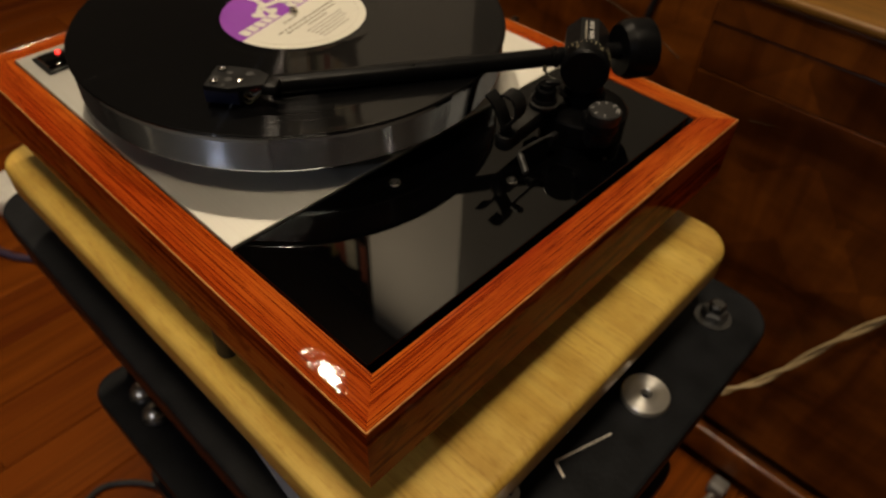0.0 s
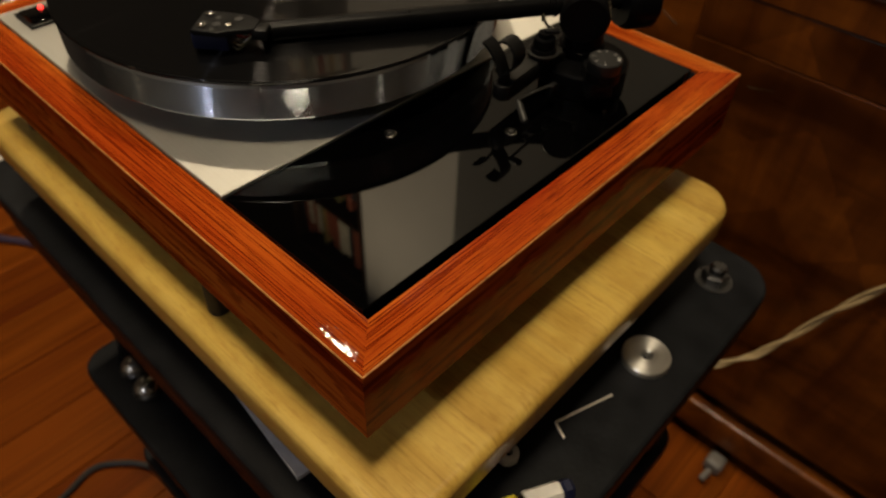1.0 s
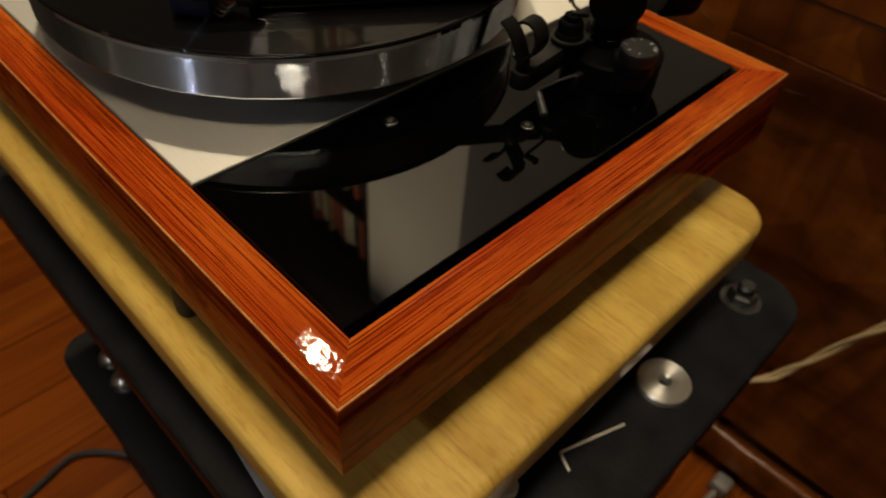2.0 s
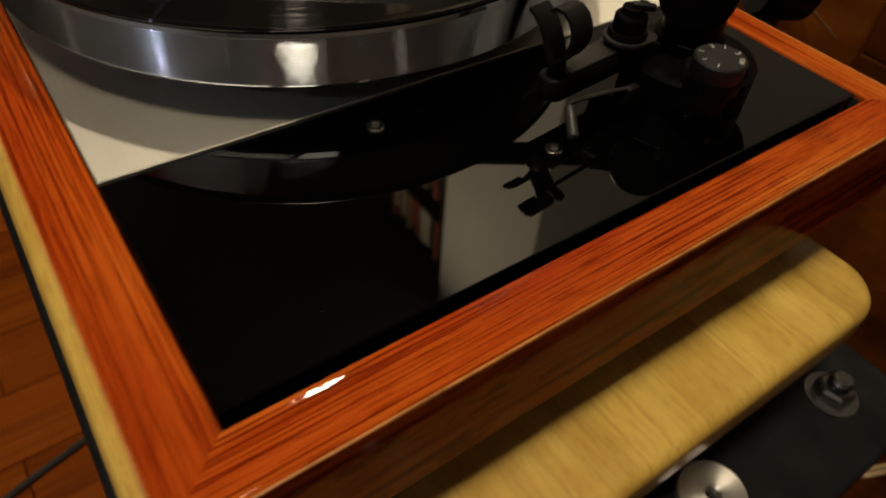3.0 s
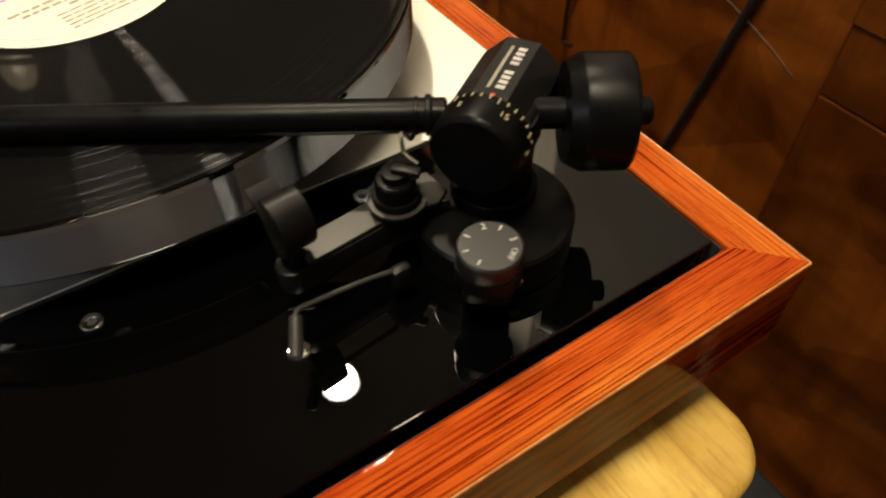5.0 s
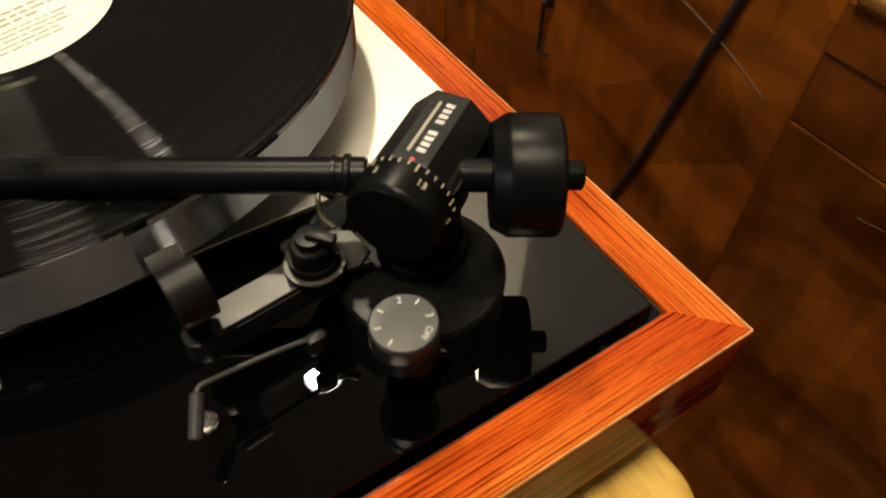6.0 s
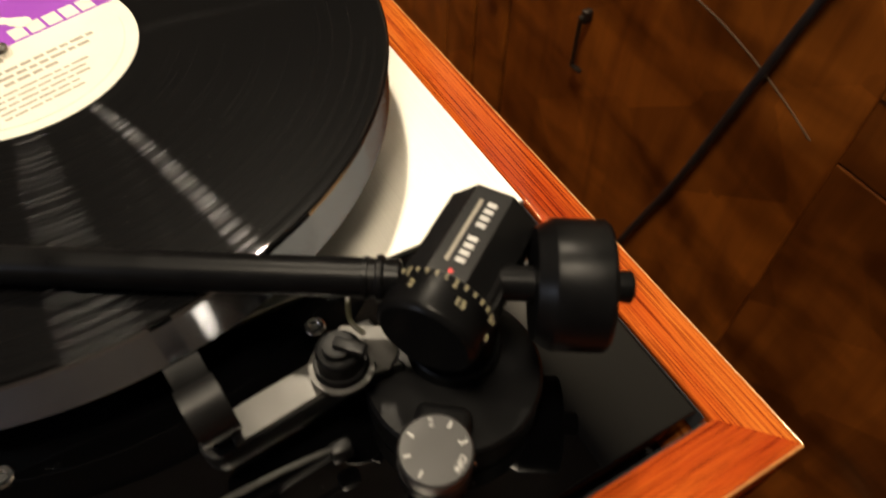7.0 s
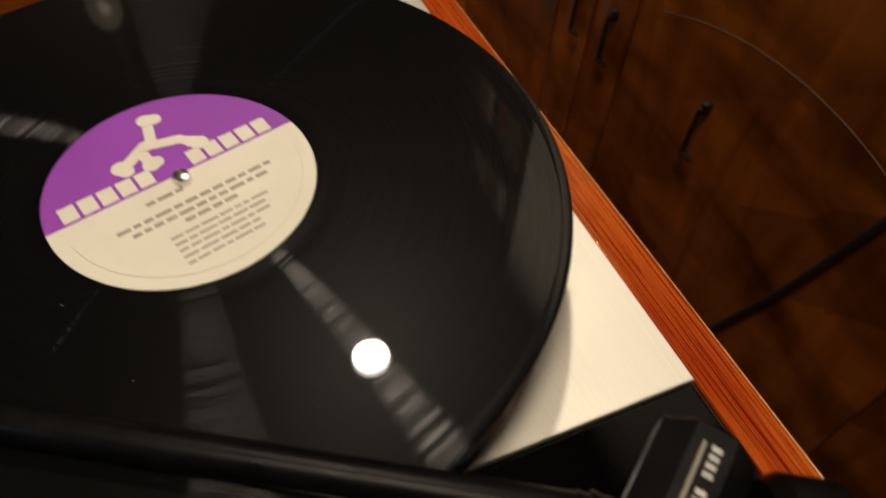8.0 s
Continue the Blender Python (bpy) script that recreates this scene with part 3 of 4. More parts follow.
for x0, y0, x1, y1, z, r in tiers:
    t = part("tier", slab(rounded(x0, y0, x1, y1, r), z - 0.022, z, 0.003), rack_black, rack)
    part("edge_angle", box((x0 + r, y0 + 0.003, z - 0.050), (x1 - r, y0 + 0.009, z - 0.0215), 0.001), rack_black, t)
    part("edge_angle", box((x1 - 0.009, y0 + r, z - 0.050), (x1 - 0.003, y1 - r, z - 0.0215), 0.001), rack_black, t)


def bolt(x, y, z, owner, r=0.0105):
    """A hexagon bolt head on a washer, with the thread's end above it."""
    b = part("bolt", lathe([(0, 0), (r, 0), (r, 0.002), (r, 0.0022), (r, 0.008), (r * 0.82, 0.0095), (0, 0.0095)], 6, Matrix.Translation((x, y, z)) @ pose(0, 0, 0, 0, 0, 17), closed=False), bolt_steel, owner, "dull steel bolt")
    part("stud", rod((x, y, z + 0.009), (x, y, z + 0.0165), r * 0.62, 20, 0.0015), bolt_steel, b)
    part("washer", lathe([(0, 0.0), (r * 1.4, 0.0), (r * 1.4, 0.0012), (0, 0.0016)], 28, Matrix.Translation((x, y, z)), closed=False), bolt_steel, b)


bolt_steel = plain("dull_bolt_steel", (0.20, 0.20, 0.20), 0.30, 1.0, 0.25)
bright_bolt = plain("zinc_bolt", (0.55, 0.52, 0.46), 0.3, 1.0, 0.2)
for px, py in ((-0.020, 0.020), (0.455, 0.020), (-0.020, 0.315), (0.455, 0.315)):
    part("post", box((px - 0.014, py - 0.014, 0.012), (px + 0.014, py + 0.014, RZ - 0.021), 0.002), rack_black, rack)
    part("levelling_foot", rod((px, py, 0.0), (px, py, 0.013), 0.018, 20, 0.003), rubber, rack)
bolt(0.4522, 0.3246, RZ, rack)
bolt(0.4522, -0.012, RZ, rack)
bolt(-0.050, 0.3246, RZ, rack)
for px, py in ((0.008, 0.004), (0.042, 0.000), (0.44, 0.30)):
    b = part("bolt", lathe([(0, 0), (0.013, 0), (0.013, 0.007), (0.010, 0.011), (0.005, 0.0135), (0, 0.014)], 20, Matrix.Translation((px, py, 0.305)), closed=False), bright_bolt, rack, "bright zinc dome nut")
    part("washer", lathe([(0, 0), (0.0155, 0), (0.0155, 0.0015), (0, 0.0015)], 24, Matrix.Translation((px, py, 0.305)), closed=False), bolt_steel, b)

# ---- cutting-board platform ----
BZ = 0.618
board = thing("wooden_platform", (0.22, 0.16, RZ), "thick golden beech board with rounded edges on the rack", "board")
part("board", slab(rounded(-0.033, -0.014, 0.4445, 0.3315, 0.026, 12), BZ - 0.030, BZ, 0.0065, 6), beech, board, "golden laminated beech")
for px, py in ((0.01, 0.03), (0.40, 0.03), (0.01, 0.29), (0.40, 0.29)):
    part("cone_foot", lathe([(0, RZ - BZ), (0.006, RZ - BZ), (0.016, -0.045), (0.018, -0.0295), (0, -0.0295)], 24, Matrix.Translation((px, py, BZ)), closed=False), arm_matt, board)
part("paper_sheet", slab([(0.241, 0.003), (0.350, -0.0096), (0.365, 0.10), (0.256, 0.112)], RZ + 0.0005, RZ + 0.0035, 0.0), white_paper, None, "small stack of white paper lying on the black rack", False, "paper")

# ---- small things on the rack ----
WX, WY = 0.4539, 0.2185
part("adaptor_disc", lathe([(0.0036, 0.0), (0.0168, 0.0), (0.0175, 0.0008), (0.0175, 0.0052), (0.0168, 0.006), (0.0046, 0.006), (0.0036, 0.005), (0.0036, 0.0)], 56, Matrix.Translation((WX, WY, RZ)), closed=False), alu_disc, None, "spun aluminium single adaptor disc lying on the rack", True, "adaptor")
bpy.data.objects["adaptor_disc"].data.transform(Matrix.Translation((-WX, -WY, -RZ)))
bpy.data.objects["adaptor_disc"].location = (WX, WY, RZ)
part("hex_key", tube([(0.4537, 0.1760, RZ + 0.0012), (0.4471, 0.1568, RZ + 0.0012), (0.4406, 0.1378, RZ + 0.0012), (0.4390, 0.1333, RZ + 0.0012), (0.4403, 0.1313, RZ + 0.0012), (0.4496, 0.1268, RZ + 0.0012)], 0.0010, 6, 5), key_steel, None, "bent bright steel hex key lying on the rack", True, "tool")
nut = lathe([(0.003, 0), (0.0068, 0), (0.0072, 0.001), (0.0072, 0.006), (0.0066, 0.007), (0.003, 0.007), (0.003, 0)], 24, Matrix.Translation((0.4313, 0.0915, RZ)) , closed=False)
part("nylon_spacer", nut, white_plastic, None, "small white nylon spacer ring lying on the rack", True, "spacer")
driver = thing("screwdriver", (0.462, 0.085, RZ), "small screwdriver with clear yellow grip and white cap", "screwdriver")
sa, sb = Vector((0.4373, 0.0311, RZ + 0.0075)), Vector((0.4778, 0.1067, RZ + 0.0075))
sd = (sb - sa).normalized()
part("grip", rod(sa, sa + sd * 0.043, 0.0068, 8, 0.002), yellow_plastic, driver, "clear yellow fluted grip")
part("collar", rod(sa + sd * 0.042, sa + sd * 0.047, 0.0052, 16, 0.001), chrome, driver)
part("sleeve", rod(sa + sd * 0.047, sa + sd * 0.070, 0.0072, 6, 0.001), white_plastic, driver, "white square sleeve")
part("end_cap", rod(sa + sd * 0.070, sa + sd * 0.078, 0.0068, 6, 0.002), blue_plastic, driver, "dark blue end cap")
part("blade", rod(sa - sd * 0.05, sa, 0.0018, 10), chrome, driver)

# ---- on the floor ----
part("floor_cable", tube([(-0.05, -0.34, 0.005), (-0.105, -0.17, 0.005), (-0.120, -0.115, 0.005), (-0.127, -0.074, 0.005), (-0.094, -0.033, 0.005), (-0.049, -0.012, 0.005), (0.02, -0.002, 0.005), (0.12, -0.01, 0.005)], 0.0045, 8, 8), black_cable, None, "black cable looping over the floorboards", True, "cable")
part("signal_cable", tube([(-1.2, -0.08, 0.005), (-0.90, -0.02, 0.005), (-0.712, 0.020, 0.006), (-0.640, 0.060, 0.006), (-0.52, 0.11, 0.006), (-0.3, 0.15, 0.006)], 0.007, 8, 8), blue_cable, None, "dull purple cable lying on the floorboards", True, "cable")
plug = thing("mains_adaptor", (-0.84, 0.11, 0), "pale plastic mains adaptor on the floorboards", "adaptor")
part("body", box((-0.89, 0.06, 0), (-0.79, 0.17, 0.06), 0.012, 3), white_plastic, plug)
part("cable_gland", rod((-0.791, 0.11, 0.03), (-0.765, 0.105, 0.028), 0.008, 12, 0.002), rubber, plug)
plug2 = thing("plug", (0.514, 0.553, 0), "small pale grey plug on the floor beside the rack", "plug")
part("body", box((0.502, 0.540, 0.0), (0.528, 0.566, 0.024), 0.006, 3), grey_plastic, plug2)
part("cable_gland", rod((0.515, 0.536, 0.015), (0.512, 0.515, 0.012), 0.005, 12, 0.002), grey_plastic, plug2)

# ---- turntable: plinth ----
PX0, PX1, PY0, PY1, PZ0, PZ1, PW = -0.0208, 0.4093, 0.0, 0.3442, 0.650, 0.700, 0.0212
PLATE_Z = 0.7012
deck = thing("turntable", (0.21, 0.172, BZ), "belt-drive turntable in a glossy red-stained wooden plinth", "turntable")


def mitred(p, q, r, s, z0, z1, name, mat):
    """One plinth rail with mitred ends: outer line p-q, inner line s-r, a round outer arris and a slightly crowned top."""
    p, q, r, s = (Vector(v) for v in (p, q, r, s))
    wide, arris = PW, 0.0024
    section = [(0.0008, z0), (0.0, z0 + 0.001)]
    for k in range(7):
        a = radians(90 * k / 6)
        section.append((arris * (1 - math.cos(a)), z1 - 0.0010 - arris * (1 - math.sin(a))))
    for k in range(1, 7):
        u = arris + (wide - arris - 0.0012) * k / 6
        section.append((u, z1 - 0.0010 * (1 - (u - arris) / wide) ** 1.6))
    section += [(wide - 0.0004, z1 - 0.0003), (wide, z1 - 0.0012), (wide, z0)]
    own = bmesh.new()
    ends = [[own.verts.new((*o.lerp(n, u / wide), z)) for u, z in section] for o, n in ((p, s), (q, r))]
    for k in range(len(section)):
        j = (k + 1) % len(section)
        own.faces.new((ends[0][k], ends[0][j], ends[1][j], ends[1][k]))
    own.faces.new(ends[0])
    own.faces.new(ends[1][::-1])
    rail = part(name, own, mat, deck, "red-stained glossy plinth rail")
    rim_a, rim_b = ((*o.lerp(n, 0.0006 / wide), z1 - 0.0020) for o, n in ((p, s), (q, r)))
    part("worn_arris", rod(rim_a, rim_b, 0.00055, 8), arris_wood, rail, "pale worn edge")


i0, i1, j0, j1 = PX0 + PW, PX1 - PW, PY0 + PW + 0.0016, PY1 - PW + 0.0006
mitred((PX0, PY0), (PX1, PY0), (i1, j0), (i0, j0), PZ0, PZ1, "front_rail", red_x)
mitred((PX1, PY0), (PX1, PY1), (i1, j1), (i1, j0), PZ0, PZ1, "side_rail", red_y)
mitred((PX1, PY1), (PX0, PY1), (i0, j1), (i1, j1), PZ0, PZ1, "back_rail", red_x)
mitred((PX0, PY1), (PX0, PY0), (i0, j0), (i0, j1), PZ0, PZ1, "side_rail", red_y)
part("bottom_board", box((i0 - 0.002, j0 - 0.002, PZ0 + 0.002), (i1 + 0.002, j1 + 0.002, PZ0 + 0.008)), arm_matt, deck, "", False)
for px, py in ((0.015, 0.016), (0.268, 0.0085), (0.015, 0.31), (0.37, 0.31), (0.37, 0.045)):
    part("foot", lathe([(0, 0), (0.006, 0), (0.0068, 0.002), (0.0060, PZ0 - BZ + 0.003), (0, PZ0 - BZ + 0.003)], 24, Matrix.Translation((px, py, BZ)), closed=False), rubber, deck, "black rubber foot")
SX, SXF = 0.2752, 0.2815
part("top_plate", slab([(i0 + 0.0006, j0 + 0.0006), (SX, j0 + 0.0006), (SXF, j1 - 0.0006), (i0 + 0.0006, j1 - 0.0006)], PLATE_Z - 0.003, PLATE_Z, 0.0005, 1), steel, deck, "brushed stainless steel top plate", False)
part("arm_board", slab([(SX + 0.0012, j0 + 0.0008), (i1 - 0.0045, j0 + 0.0008), (i1 - 0.0045, j1 - 0.0026), (SXF + 0.0012, j1 - 0.0026)], PLATE_Z - 0.010, PLATE_Z - 0.0008, 0.0006, 2), gloss_black, deck, "glossy black acrylic arm board", False)
# added black strips: the gap's shade as colour, hiding the red inner walls
part("liner", box((i1 - 0.0008, j0 + 0.001, PLATE_Z - 0.014), (i1 - 0.0003, j1 - 0.001, PLATE_Z - 0.0036)), felt, deck, "added black strip standing in for the gap's shade", False)
part("liner", box((SX + 0.002, j1 - 0.0008, PLATE_Z - 0.014), (i1 - 0.002, j1 - 0.0003, PLATE_Z - 0.0036)), felt, deck, "added black strip standing in for the gap's shade", False)
for sx, sy in ((0.2958, 0.1244), (0.3436, 0.1767), (0.294, 0.2268)):
    scr = part("screw", lathe([(0.0016, -0.001), (0.0016, 0.0004), (0.0019, 0.0007), (0.0033, 0.0008), (0.0037, 0.0005), (0.0038, -0.001)], 28, Matrix.Translation((sx, sy, PLATE_Z - 0.0006)), closed=False), chrome, deck, "small bright socket screw")
    part("socket", lathe([(0, 0), (0.0016, 0)], 6, Matrix.Translation((sx, sy, PLATE_Z - 0.0003)), closed=False), rubber, scr)
# mains switch
sw = part("switch_frame", box((0.0110, 0.0320, PLATE_Z), (0.0390, 0.0540, PLATE_Z + 0.0022), 0.0007), arm_matt, deck, "black mains switch on the steel plate")
part("rocker", box((0.0138, 0.0345, PLATE_Z + 0.0018), (0.0362, 0.0515, PLATE_Z + 0.0042), 0.0012), gloss_black, sw)
part("led", lathe([(0, 0.0022), (0.0012, 0.0018), (0.0018, 0.0008), (0.0019, 0)], 16, Matrix.Translation((0.0195, 0.0482, PLATE_Z + 0.0040)), closed=False), led_red, sw, "small lit red light")

# ---- platter and record ----
CX, CY = 0.1500, 0.1672
LIFT = 0.0026
PT = 0.7365


def about(z):
    return Matrix.Translation((CX, CY, z))


def turned_part(name, profile, mat, label="", seg=160, owner=None):
    """A part of revolution whose own origin is the spindle's axis."""
    ob = part(name, lathe(profile, seg, closed=False), mat, None, label)
    ob.parent = owner or deck
    ob.location = Vector((CX, CY, LIFT)) - BASE[deck] if (owner or deck) == deck else (0, 0, 0)
    BASE[ob] = Vector((CX, CY, 0))
    return ob


turned_part("sub_platter", [(0, PLATE_Z - LIFT), (0.118, PLATE_Z - LIFT), (0.118, 0.7145), (0, 0.7145)], rubber, "black inner platter", 96)
# fine lathe grooves round the rim
GROOVE = 0.0005
rim = [(0.1458 + 0.00013 * math.cos(2 * math.pi * k / 12), 0.7158 + GROOVE * k / 12) for k in range(12 * 38 + 1)]
platter = turned_part("platter", [(0, 0.7139), (0.1436, 0.7139), (0.1456, 0.7150)] + rim + [(0.1452, 0.7363), (0, 0.7363)], alu, "turned aluminium platter with a bright rim", 200)
turned_part("mat", [(0, 0.7364), (0.1428, 0.7364), (0.1430, 0.7374), (0, 0.7374)], felt, "black felt mat", 128)
turned_part("spindle", [(0, 0.7372), (0.0035, 0.7372), (0.0035, 0.7418), (0.0027, 0.7434), (0, 0.7440)], chrome, "bright steel spindle", 24)

disc = thing("record", (CX, CY, 0.7375 + LIFT), "black vinyl record with a purple and cream label", "record")
RT = 0.7394


def disc_part(name, bm, mat, label="", owner=None):
    ob = part(name, bm, mat, None, label)
    ob.parent = owner or disc
    BASE[ob] = Vector((0, 0, 0))
    return ob


z0 = RT - 0.7375
disc_part("vinyl", lathe([(0.0036, 0.0), (0.143, 0.0), (0.1467, 0.0003), (0.1470, 0.0010), (0.1463, 0.0019), (0.1445, 0.0021), (0.1428, z0), (0.1420, z0), (0.0608, z0), (0.0600, z0), (0.0575, z0 - 0.0001), (0.0515, z0 - 0.0001), (0.0505, z0), (0.0036, z0)], 220, closed=False), vinyl, "grooved black vinyl")

# the label's halves, with the split as the record stands
SPLIT = math.atan2(0.2136 - 0.119, 0.1295 - 0.1559)
turn = Matrix.Rotation(SPLIT, 4, "Z")


def half(sign):
    own = bmesh.new()
    off = 0.004 * 1.0
    lim = math.asin(off / 0.0497)
    a0, a1 = (lim, math.pi - lim) if sign > 0 else (-math.pi - lim, lim)
    pts = [(0.0497 * math.cos(a0 + (a1 - a0) * k / 64), 0.0497 * math.sin(a0 + (a1 - a0) * k / 64)) for k in range(65)]
    vs = [own.verts.new((x, y, z0 + 0.0003)) for x, y in pts]
    f = own.faces.new(vs)
    ext = bmesh.ops.extrude_face_region(own, geom=[f])
    bmesh.ops.translate(own, verts=[v for v in ext["geom"] if isinstance(v, bmesh.types.BMVert)], vec=(0, 0, -0.0003))
    bmesh.ops.transform(own, matrix=turn, verts=own.verts)
    return own


up = disc_part("label_top", half(1), purple, "purple upper half of the paper label")
low = disc_part("label_bottom", half(-1), cream, "cream lower half of the paper label")


def printed(name, boxes, mat, owner, label):
    """Flat printed bars given by centre, size and slant, along the label's own axes."""
    own = None
    for x, y, w, h, a in boxes:
        own = box((-w / 2, -h / 2, z0 + 0.00025), (w / 2, h / 2, z0 + 0.00042), 0, 1, own, turn @ pose(x, y, 0, 0, 0, a))
    return disc_part(name, own, mat, label, owner)


# bold cream bars where the label's name stands
bars = [(-0.0395 + k * 0.0072, 0.0092, 0.0059, 0.0080, 0) for k in range(5)] + [(0.0100 + k * 0.0071, 0.0092, 0.0058, 0.0080, 0) for k in range(5)]
for bar in bars:
    printed("title_bar", [bar], cream, up, "bold cream bar of print")
# emblem: a plain three-armed shape
emb, lift_k = None, 0.0
for (ax, ay), (bx, by), r in (((-0.0145, 0.0190), (-0.004, 0.0255), 0.0024), ((-0.004, 0.0255), (0.009, 0.0215), 0.0024), ((0.009, 0.0215), (0.0135, 0.0165), 0.0022), ((-0.0005, 0.0255), (0.003, 0.0375), 0.0021), ((-0.006, 0.0240), (-0.0055, 0.0165), 0.0022)):
    v = Vector((bx - ax, by - ay))
    lift_k += 0.00002
    emb = box((-v.length / 2 - r * 0.6, -r, z0 + 0.00025), (v.length / 2 + r * 0.6, r, z0 + 0.00036 + lift_k), 0, 1, emb, turn @ pose((ax + bx) / 2, (ay + by) / 2, 0, 0, 0, math.degrees(math.atan2(v.y, v.x))))
for ax, ay, r in ((-0.0155, 0.0195, 0.0037), (-0.0145, 0.0168, 0.0030), (-0.0055, 0.0145, 0.0034), (-0.0035, 0.0150, 0.003), (0.0145, 0.0150, 0.0036), (0.0125, 0.0172, 0.003), (0.003, 0.0390, 0.0034), (0.0062, 0.0378, 0.003), (-0.003, 0.0252, 0.003)):
    lift_k += 0.00002
    emb = lathe([(0, z0 + 0.00025), (r, z0 + 0.00025), (r, z0 + 0.00036 + lift_k), (0, z0 + 0.00036 + lift_k)], 20, turn @ Matrix.Translation((ax, ay, 0)), emb, closed=False)
disc_part("emblem", emb, cream, "plain cream three-armed emblem", up)
lines = []
rnd = random.Random(8)
for y, x0, x1 in ((-0.0035, -0.016, -0.003), (-0.0105, -0.030, 0.030), (-0.0145, -0.026, 0.026), (-0.0185, -0.008, 0.012)):
    x = x0
    while x < x1:
        w = rnd.uniform(0.0025, 0.006)
        lines.append((x + w / 2, y, w, 0.0017, 0))
        x += w + 0.0011
for k, y in enumerate((-0.0235, -0.0268, -0.0301, -0.0334, -0.0367)):
    x = -0.016
    while x < 0.018 - 0.002 * k:
        w = rnd.uniform(0.002, 0.007)
        lines.append((x + w / 2, y, w, 0.0010, 0))
        x += w + 0.0009
printed("small_print", lines, grey_ink, low, "grey lines of small print")
arc = [(turn @ Vector((0.0445 * math.cos(radians(a)), 0.0445 * math.sin(radians(a)), z0 + 0.0003))) for a in range(-172, -7, 8)]
disc_part("label_ring", tube(arc, 0.00016, 6, 3), faint_ink, "thin printed ring", low)

# ---- tone arm ----
arm = thing("tone_arm", (0.3395, 0.2555, PLATE_Z), "satin black tone arm resting over the record", "tone arm")
AZ = 0.7478
AD = Vector((0.532, 0.847, 0)).normalized()
JO = Vector((0.3176, 0.2434, AZ))
BD = Vector((-0.555, 0.832, 0)).normalized()


def on(s, z=0.0):
    return JO + AD * s + Vector((0, 0, z))


tube_ob = part("arm_tube", rod(on(-0.176), on(0.006), 0.0057, 40, 0.0008), arm_black, arm, "satin black arm tube")
part("collar", lathe([(0.0058, -0.0012), (0.0066, -0.0009), (0.0068, 0.0), (0.0066, 0.0009), (0.0058, 0.0012)], 40, Matrix.Translation(on(0.0)) @ AD.to_track_quat("Z", "Y").to_matrix().to_4x4(), closed=False), arm_black, tube_ob)
part("collar", lathe([(0.0058, -0.0008), (0.0062, -0.0006), (0.0062, 0.0006), (0.0058, 0.0008)], 40, Matrix.Translation(on(-0.004)) @ AD.to_track_quat("Z", "Y").to_matrix().to_4x4(), closed=False), arm_black, tube_ob)

# bearing barrel, set across at the offset angle
BM = Matrix.Translation((0, 0, 0))
near = Vector((0.3397, 0.2449, AZ - 0.003))
far = near + BD * 0.0475
bq = BD.to_track_quat("Z", "Y").to_matrix().to_4x4()
up_l = bq.inverted().to_3x3() @ Vector((0, 0, 1))
spin = math.degrees(math.atan2(up_l.y, up_l.x))
BM = Matrix.Translation(near) @ bq @ pose(0, 0, 0, 0, 0, spin)
# here z runs along the barrel and x points up
body = lathe([(0, 0.0135), (0.0148, 0.0135), (0.0150, 0.0145), (0.0150, 0.0470), (0.0140, 0.0480), (0, 0.0480)], 8, BM @ pose(0, 0, 0, 0, 0, 22.5), closed=False)
barrel = part("bearing_housing", body, arm_matt, arm, "black eight-sided bearing housing")
part("force_dial", lathe([(0, 0.0), (0.0136, 0.0), (0.0148, 0.0010), (0.0152, 0.0022), (0.0154, 0.0128), (0.0148, 0.0134), (0, 0.0134)], 64, BM, closed=False), arm_black, barrel, "black tracking force dial with pale marks")
marks = None
for k in range(22):
    a = -150 + k * 11
    ln = 0.0028 if k % 5 == 0 else 0.0016
    marks = box((0.01525, -0.00022, 0.0128 - ln), (0.01560, 0.00022, 0.0128), 0, 1, marks, BM @ pose(0, 0, 0, 0, 0, a))
part("scale_marks", marks, yellow_ink, barrel, "pale scale marks", False)
digits = None
for txt, a in (("2", -27), ("15", 28), ("1", 83)):
    digits = letters(txt, 0.0025, BM @ pose(0, 0, 0, 0, 0, a) @ Matrix(((0, 0, 1, 0.0155), (1, 0, 0, 0), (0, 1, 0, 0.0070), (0, 0, 0, 1))), digits)
part("scale_digits", digits, yellow_ink, barrel, "pale scale numbers", False)
FLAT = 0.0150 * math.cos(radians(22.5))


def on_barrel(u, w, du, dw, face, lift=0.00015, bm=None):
    """A thin printed bar on a flat of the housing: u across, w along the barrel."""
    return box((FLAT - 0.0002, u - du / 2, w - dw / 2), (FLAT + lift, u + du / 2, w + dw / 2), 0, 1, bm, BM @ pose(0, 0, 0, 0, 0, face))


FACE = 0
for k in range(9):
    if k != 4:
        part("name_bar", on_barrel(0.0014, 0.0195 + k * 0.0027, 0.0028, 0.0017, FACE, 0.00015), white_ink, barrel, "white bar of print", False)
part("small_print", on_barrel(-0.0022, 0.030, 0.0010, 0.0240, FACE), grey_ink, barrel, "thin grey bar of print", False)
part("index_dot", on_barrel(0.0006, 0.0150, 0.0012, 0.0012, FACE), red_ink, barrel, "small red dot", False)
part("end_cap", lathe([(0, 0.0478), (0.0105, 0.0478), (0.0105, 0.0500), (0.0095, 0.0510), (0, 0.0510)], 40, BM, closed=False), arm_black, barrel)

# counterweight
cq = AD.to_track_quat("Z", "Y").to_matrix().to_4x4()
part("rear_shaft", rod(on(0.018), on(0.052), 0.0052, 32, 0.0005), arm_black, arm, "black rear shaft")
